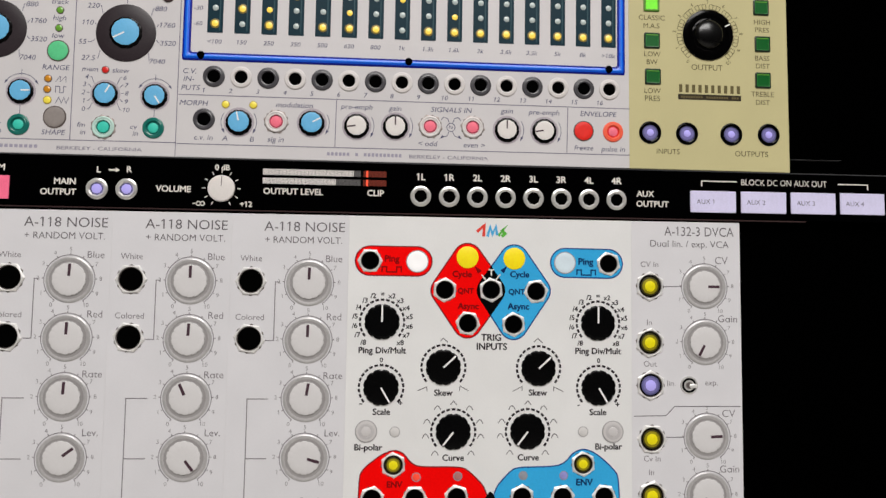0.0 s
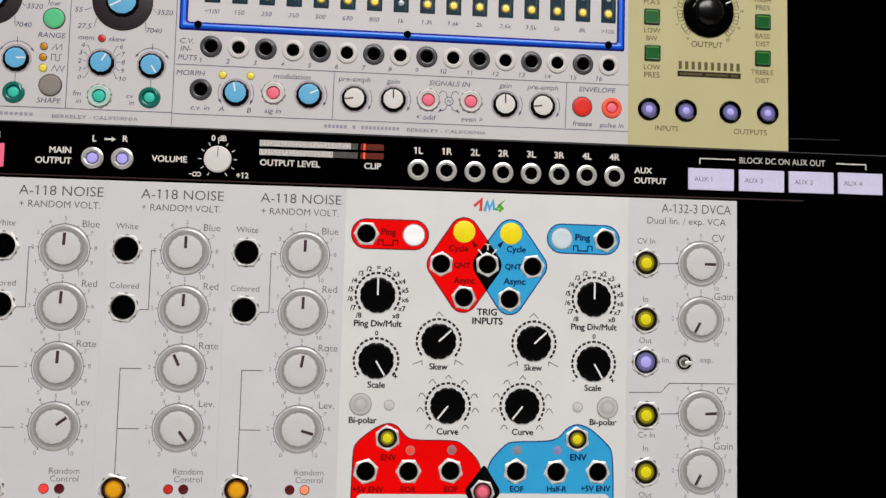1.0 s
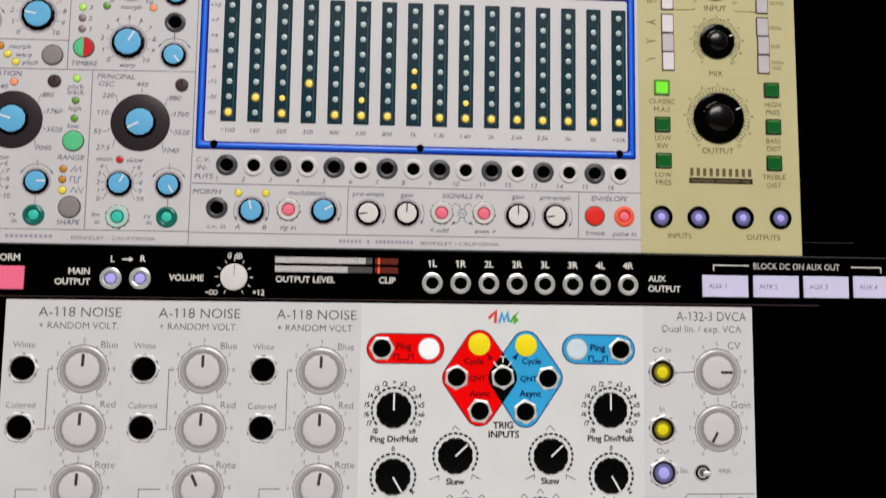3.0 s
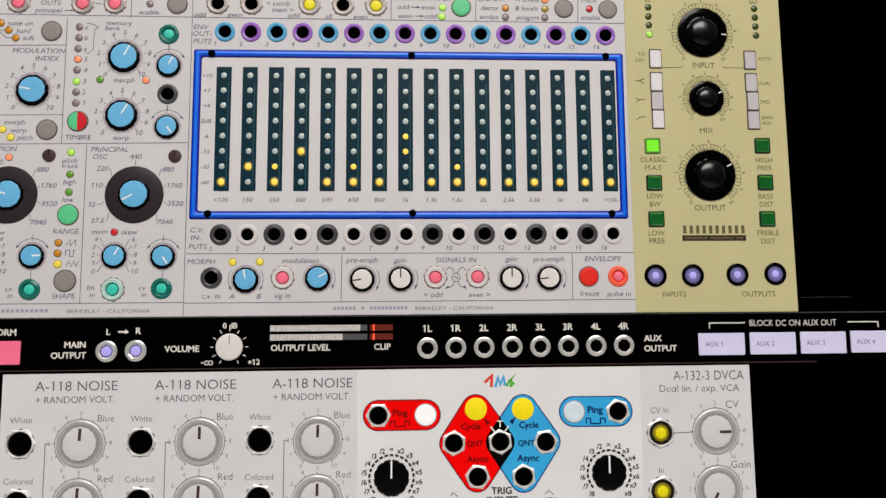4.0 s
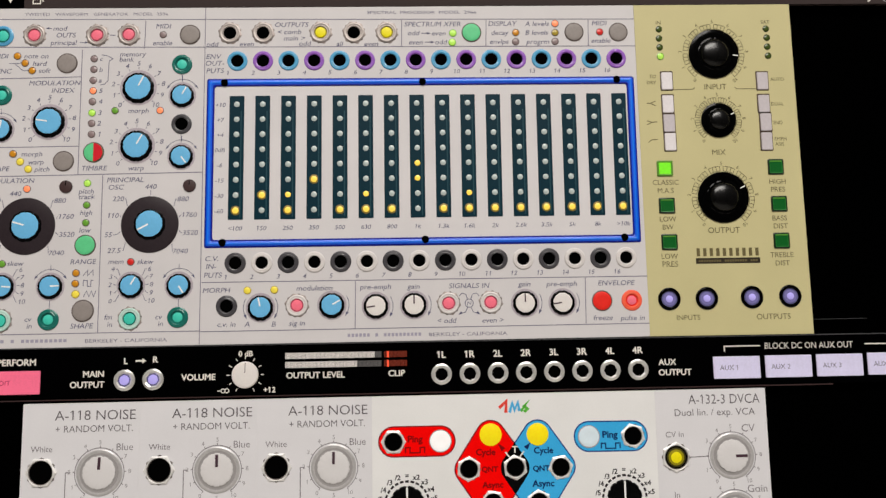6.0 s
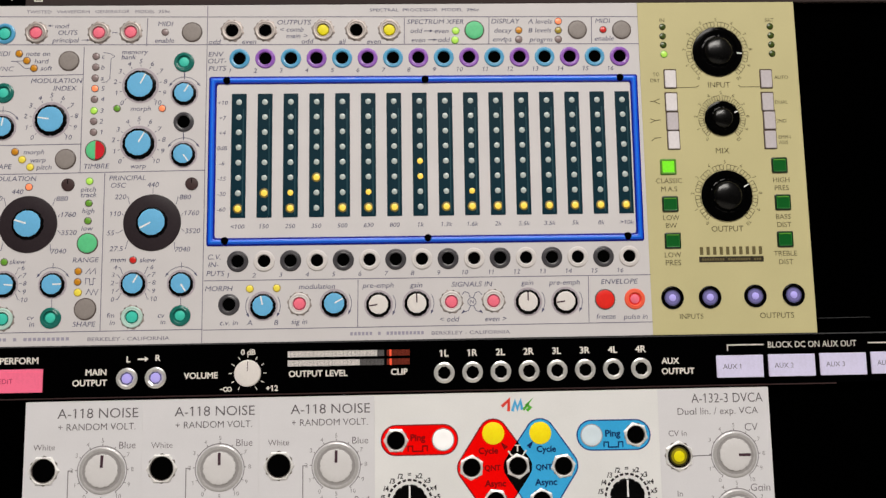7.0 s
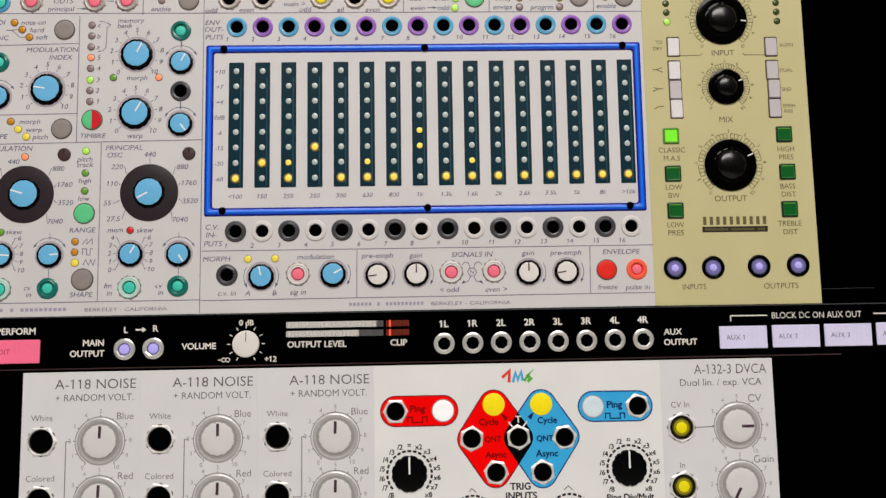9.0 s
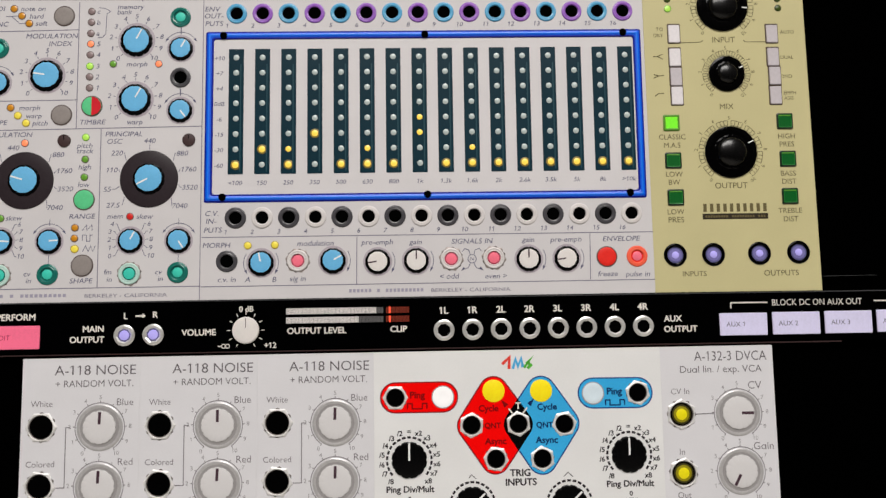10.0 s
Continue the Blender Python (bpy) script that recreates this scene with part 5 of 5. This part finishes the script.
field(clip(diamond_r, diamond_b), M_KNOB_BLACK, M_KNOB_BLACK, "overlap_field", "black overlap of the two diamonds", 0.2, 0.1)


def lens_button(at, r, mat, label=""):
    b = part("button", keyed(("lens_ring", r), lambda: lathe([(r + 0.15, 0.0), (r + 0.15, 0.3), (r - 0.1, 0.34), (r - 0.2, 0.2)], 40), M_LENS_RING), peg, at, label=label)
    part("button_cap", keyed(("lens_cap", r), lambda: lathe([(r - 0.15, 0.12), (r - 0.2, 0.4), (r * 0.8, 0.6), (r * 0.55, 0.62), (r * 0.4, 0.52), (0, 0.46)], 40), mat), b, at)
    return b


lens_button(PRB, 3.85, M_LENS_LIT, "lit white round button")
lens_button(PB, 3.85, M_LENS_HALF, "half-lit bluish white round button")
for p in ((42.4, -14.2), (59.3, -14.4)):
    b = part("button", keyed(("flat_yellow",), lambda: lathe([(3.95, 0.1), (3.95, 0.3), (3.8, 0.4), (0, 0.42)], 44), M_YELLOW_BUTTON), peg, p, label="lit yellow round button")
for i, p in enumerate((PR, PBJ, (34.4, -26.0), (67.3, -26.1), (42.8, -37.8), (59.2, -38.0), (10.0, -98.9), (24.9, -98.8), (39.6, -98.5), (62.7, -98.5), (77.2, -98.6), (92.2, -98.5), (51.0, -25.8))):
    hex_jack(peg, p, 4.55, 3.35, turn=(i * 17) % 60)
for p in ((17.2, -87.4), (84.6, -87.1)):
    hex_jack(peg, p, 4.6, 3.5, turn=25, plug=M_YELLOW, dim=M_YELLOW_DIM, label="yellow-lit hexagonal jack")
for s, p, h, m in (("Ping", (15.4, -15.1), 2.2, M_INK_RED), ("Ping", (85.5, -15.0), 2.3, M_INK_BLUE), ("Cycle", (40.5, -20.2), 2.1, M_INK_RED), ("QNT", (41.9, -26.2), 1.8, M_INK_RED), ("Async", (42.8, -31.6), 2.1, M_INK_RED), ("Cycle", (61.3, -20.0), 2.1, M_INK_BLUE),
                   ("QNT", (60.3, -26.3), 1.85, M_INK_BLUE), ("Async", (60.9, -31.5), 2.2, M_INK_BLUE), ("T", (51.0, -19.5), 2.2, M_INK_WHITE), ("ENV", (17.8, -94.0), 2.0, M_INK_RED), ("ENV", (85.1, -93.4), 2.2, M_INK_BLUE),
                   ("+5V ENV", (11.0, -105.1), 1.9, M_INK_RED), ("EOR", (25.0, -105.0), 1.9, M_INK_RED), ("EOF", (39.9, -104.8), 1.9, M_INK_RED), ("EOF", (63.2, -104.6), 1.9, M_INK_BLUE), ("Half-R", (77.5, -104.5), 1.9, M_INK_BLUE), ("+5V ENV", (91.5, -104.3), 1.9, M_INK_BLUE)):
    write(peg, s, p, h, m, style="bold", z=0.26)
for s, p, h in (("TRIG", (51.2, -42.7), 2.3), ("INPUTS", (51.5, -45.9), 2.3), ("Ping Div/Mult", (12.6, -47.6), 2.1), ("Ping Div/Mult", (90.1, -47.2), 2.1), ("Skew", (34.4, -62.3), 2.1), ("Skew", (68.2, -62.1), 2.1), ("Scale", (12.7, -69.0), 2.1), ("Scale", (90.0, -68.9), 2.1),
                ("Curve", (38.2, -84.9), 2.1), ("Curve", (64.9, -84.8), 2.1), ("Bi-polar", (8.4, -81.3), 2.1), ("Bi-polar", (93.9, -81.0), 2.1), ("0", (12.3, -51.0), 1.6), ("0", (90.2, -50.6), 1.6), ("-", (5.4, -66.0), 2.0), ("+", (19.3, -66.0), 2.0), ("-", (83.0, -66.2), 2.0), ("+", (97.1, -66.2), 2.0)):
    write(peg, s, p, h, M_INK_BLACK, style="bold")


def fluted_knob(at, turn):
    k = part("knob", keyed(("fluted_black",), lambda: lathe([(6.3, 0.0), (6.2, 0.6), (5.8, 0.9), (5.0, 1.0), (0, 1.02)], 120, 12, 0.06), M_KNOB_BLACK), peg, at)
    needle(k, at, 0.0, 5.9, 0.62, turn, M_POINTER_WHITE, 1.02)
    dashes = [arc(7.8, a - 4.9, a + 4.9, 3, *at) for a in range(-126, 127, 14)]
    rule(peg, at, dashes, 0.78, M_INK_BLACK, "scale")


for p, a in (((12.3, -37.6), 0), ((90.0, -37.2), 0), ((34.3, -53.4), 47), ((68.4, -53.5), 47), ((12.4, -60.6), 149), ((90.2, -60.3), 149), ((38.1, -75.9), -142), ((64.6, -75.7), -142)):
    fluted_knob(p, a)
for p in ((12.3, -37.6), (90.0, -37.2)):
    dial_scale(peg, p, 9.75, 1.7, M_INK_BLACK, -138, 138, ["/8", "/7", "/6", "/5", "/4", "/3", "/2", "=", "x2", "x3", "x4", "x5", "x6", "x7", "x8"], italic=False, style="bold")
HUMP = [(-1.2, -0.6), (-0.6, 0.5), (0.0, 0.9), (0.6, 0.5), (1.2, -0.6)]
for p in ((38.1, -75.9), (64.6, -75.7)):
    lines = []
    for a in (-140, -100, -70, -35, 0, 35, 70, 100, 140):
        q = arc(9.9, a, a, 1, *p)[0]
        lines.append([(q[0] + x, q[1] + y) for x, y in (HUMP if abs(a) != 0 else [(-1.2, -0.6), (0, 0.8), (1.2, -0.6)])])
    rule(peg, p, lines, 0.28, M_INK_GREY)
rule(peg, (0.0, 0.0), [[(33.1, -44.3), (34.0, -43.1), (35.7, -44.5)], [(66.6, -44.3), (68.1, -42.9), (69.8, -44.5)], [(25.2, -61.7), (28.5, -60.3), (28.6, -61.9)], [(43.3, -61.6), (40.3, -59.9), (40.1, -61.6)], [(59.1, -61.7), (62.5, -60.0), (62.5, -61.6)], [(77.4, -61.7), (73.9, -60.0), (73.9, -61.6)]], 0.28, M_INK_GREY)
for p in ((15.3, -19.0), ):
    rule(peg, p, [[(p[0] - 3.4, p[1] - 0.9), (p[0] - 3.4, p[1] + 0.9), (p[0] - 1.8, p[1] + 0.9), (p[0] - 1.8, p[1] - 0.9), (p[0] + 1.8, p[1] - 0.9), (p[0] + 1.8, p[1] + 0.9), (p[0] + 3.4, p[1] + 0.9), (p[0] + 3.4, p[1] - 0.9)]], 0.45, M_INK_RED).location.z += 0.1 * K
p = (85.6, -19.0)
rule(peg, p, [[(p[0] - 3.4, p[1] - 0.9), (p[0] - 3.4, p[1] + 0.9), (p[0] - 1.8, p[1] + 0.9), (p[0] - 1.8, p[1] - 0.9), (p[0] + 1.8, p[1] - 0.9), (p[0] + 1.8, p[1] + 0.9), (p[0] + 3.4, p[1] + 0.9), (p[0] + 3.4, p[1] - 0.9)]], 0.45, M_INK_BLUE).location.z += 0.1 * K
for a, b, m, turn in (((49.0, -22.2), (46.1, -18.6), M_INK_RED, -40), ((52.7, -22.1), (55.7, -18.3), M_INK_BLUE, 40)):
    rule(peg, a, [[a, ((a[0] + b[0]) / 2, (a[1] + b[1]) / 2)]], 0.55, M_INK_WHITE).location.z += 0.2 * K
    tip = part("arrow_tip", keyed(("arrow_tip", turn), lambda: ([(x, y, 0.28) for x, y, _ in arrow_tip(0, 0, turn, 1.7)], [(0, 1, 2)]), m, False), peg, b)
for p in ((7.5, -75.8), (95.4, -75.8)):
    b = lens_button(p, 3.75, M_LENS, "clear round button")
    part("inner_ring", keyed(("lens_inner",), lambda: lathe([(2.75, 0.62), (2.65, 0.68), (1.75, 0.64), (1.65, 0.6)], 36), M_LENS_DISH), b, p)
    part("bead", keyed(("lens_bead",), lambda: lathe([(1.75, 0.5), (1.65, 0.78), (1.1, 1.0), (0, 1.08)], 32), M_LENS), b, p)
led(peg, (17.5, -76.0), M_LED_PALE, 1.75, M_LENS_RING)
led(peg, (84.6, -75.8), M_LED_PALE, 1.75, M_LENS_RING)

# lower coloured fields with the black lens between them
RED_SHAPE = [(4.8, -124.3), (5.1, -92.6), (6.0, -89.1), (12.2, -84.0), (17.3, -81.9), (20.8, -83.1), (23.3, -86.3), (26.0, -87.9), (40.6, -87.8), (43.9, -89.1), (51.6, -96.9), (50.9, -124.1)]
BLUE_SHAPE = [(51.1, -124.1), (51.6, -96.9), (58.3, -89.4), (61.0, -88.0), (74.9, -87.8), (78.3, -86.2), (80.8, -83.0), (84.7, -81.5), (89.4, -83.1), (95.6, -88.5), (98.0, -91.9), (98.2, -123.9)]


def soft(pts):
    """Rounds an outline's corners a little."""
    for _ in range(3):
        pts = [q for a, b in zip(pts, pts[1:] + pts[:1]) for q in ((a[0] * 0.78 + b[0] * 0.22, a[1] * 0.78 + b[1] * 0.22), (a[0] * 0.22 + b[0] * 0.78, a[1] * 0.22 + b[1] * 0.78))]
    return pts


field(soft(RED_SHAPE[::-1]), M_RED, M_RED_EDGE, "output_field", "red output field")
field(soft(BLUE_SHAPE[::-1]), M_CYAN, M_CYAN_EDGE, "output_field", "sky-blue output field")
for p, q in (((6.9, -106.6), (47.1, -106.3)), ((55.9, -106.2), (96.6, -105.8))):
    w = q[0] - p[0]
    part("white_field", keyed(("white_field", round(w)), lambda: prism(rect(w, 22.0, 2.2), 0.0, 0.16), M_WHITE), peg, ((p[0] + q[0]) / 2, p[1] - 11.0), label="white cut-out in the coloured fields")
ROSE = (51.1, -105.7)
field(hull(disc_pts(4.9, 40, *ROSE) + disc_pts(0.8, 12, ROSE[0] + 0.4, ROSE[1] + 8.2) + disc_pts(0.8, 12, ROSE[0] - 0.4, ROSE[1] - 8.2) + disc_pts(2.5, 20, ROSE[0] + 3.6, ROSE[1]) + disc_pts(2.5, 20, ROSE[0] - 3.6, ROSE[1])), M_KNOB_BLACK, M_KNOB_BLACK, "overlap_field", "black lens between the output fields", 0.2, 0.1)
hex_jack(peg, ROSE, 4.4, 3.4, turn=10, plug=M_PINK, dim=M_ROSE_DIM, tip=1.7, label="pink-lit hexagonal jack")
for p, m in (((25.3, -91.6), M_LED_EMBER), ((39.9, -91.3), M_LED_ROSE), ((63.1, -91.1), M_LED_STEEL), ((77.6, -91.1), M_LED_LILAC)):
    led(peg, p, m, 1.5, M_LED_STEEL)
for p in ((9.7, -112.2), (25.9, -112.0), (39.9, -111.9), (63.2, -111.8), (77.7, -111.8), (93.1, -111.6)):
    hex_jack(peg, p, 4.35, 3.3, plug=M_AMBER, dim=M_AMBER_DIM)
# small three-stroke emblem
p = (51.1, -4.6)
for x, m, pts in ((-3.6, M_LOGO_RED, [(-1.8, -0.3), (0.8, 2.0), (0.6, -2.0)]), (0.2, M_LOGO_BLUE, [(-1.8, -2.0), (-0.8, 1.4), (0.0, -1.2), (1.2, 1.6), (1.7, -1.5)]), (3.9, M_LOGO_GREEN, [(-1.6, -1.6), (1.4, 1.9), (-0.2, 0.2), (0.9, -0.8), (-0.3, -1.9)])):
    rule(peg, (p[0] + x, p[1]), [[(p[0] + x + a, p[1] + b) for a, b in pts]], 1.1, m, "emblem_stroke")

# ---- dual amplifier module ----
vca = thing("amplifier_module", 20 * HP, -125.0, "light grey dual amplifier module with yellow and violet sockets", "synthesizer module")
faceplate(vca, [(20 * HP + 0.01, -125.0), (143.5, -125.3), (143.15, row_line(143.15)), (20 * HP + 0.01, row_line(20 * HP))], M_NOISE)
write(vca, "A-132-3 DVCA", (127.8, -3.3), 3.3, M_INK_GREY, style="light", width=26.2)
write(vca, "Dual lin. / exp. VCA", (124.2, -7.9), 2.4, M_INK_GREY, style="light", width=29.5)
for s, p, h in (("CV In", (109.1, -15.6), 2.0), ("In", (109.0, -36.7), 2.0), ("Out", (109.2, -51.6), 2.0), ("lin.", (117.0, -58.5), 2.0), ("exp.", (131.9, -58.2), 2.0), ("Cv In", (109.8, -85.3), 2.0), ("In", (109.5, -90.1), 2.0), ("Out", (109.6, -106.4), 2.0),
                ("CV", (136.1, -13.8), 2.6), ("Gain", (138.2, -35.1), 2.5), ("CV", (138.2, -69.2), 2.6), ("Gain", (138.3, -89.0), 2.5)):
    write(vca, s, p, h, M_INK_SOFT, style="light")
for p, a, skip in (((129.6, -23.6), 90, (2, 6)), ((129.7, -43.9), 208, (6,)), ((130.1, -77.7), 87, (2, 6)), ((130.2, -98.2), 208, (6,))):
    grey_knob(vca, p, a, skip)
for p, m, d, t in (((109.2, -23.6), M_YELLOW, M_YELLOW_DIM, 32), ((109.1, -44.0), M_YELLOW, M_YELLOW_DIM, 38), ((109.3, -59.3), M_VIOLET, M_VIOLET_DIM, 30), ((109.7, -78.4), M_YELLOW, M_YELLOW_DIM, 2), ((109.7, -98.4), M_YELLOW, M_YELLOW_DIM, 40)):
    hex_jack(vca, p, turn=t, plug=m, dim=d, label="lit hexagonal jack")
rule(vca, (20 * HP, -125.0), [[(114.2, -23.7), (120.9, -23.5)], [(114.7, -77.8), (121.5, -77.7)], [(103.2, -70.3), (115.0, -70.1), (118.1, -66.8), (142.6, -66.7)]], 0.28, M_INK_GREY)
p = (123.5, -59.2)
tog = part("toggle_switch", keyed(("toggle_ring",), lambda: lathe([(3.2, 0.0), (3.2, 0.3), (2.6, 0.45), (2.4, 0.2), (2.0, 0.2), (1.9, 0.5), (1.2, 0.55), (0, 0.4)], 36), M_STEEL), vca, p, label="small chrome toggle switch set to the right")
part("collar", keyed(("toggle_collar",), lambda: lathe([(2.8, 0.3), (2.6, 0.5), (1.75, 0.5), (1.5, 0.3)], 32), M_KNOB_BLACK), tog, p)
part("bushing", keyed(("toggle_bushing",), lambda: lathe([(1.3, 0.4), (1.2, 0.62), (0, 0.66)], 24), M_NUT_DARK), tog, p)
part("lever", keyed(("lever",), lambda: ([(x + 0.9, y, z) for x, y, z in prism(rect(2.9, 1.5, 0.72, 5), 0.3, 1.0, 0.35)[0]], prism(rect(2.9, 1.5, 0.72, 5), 0.3, 1.0, 0.35)[1]), M_NUT), tog, (p[0] + 0.6, p[1] - 0.2))
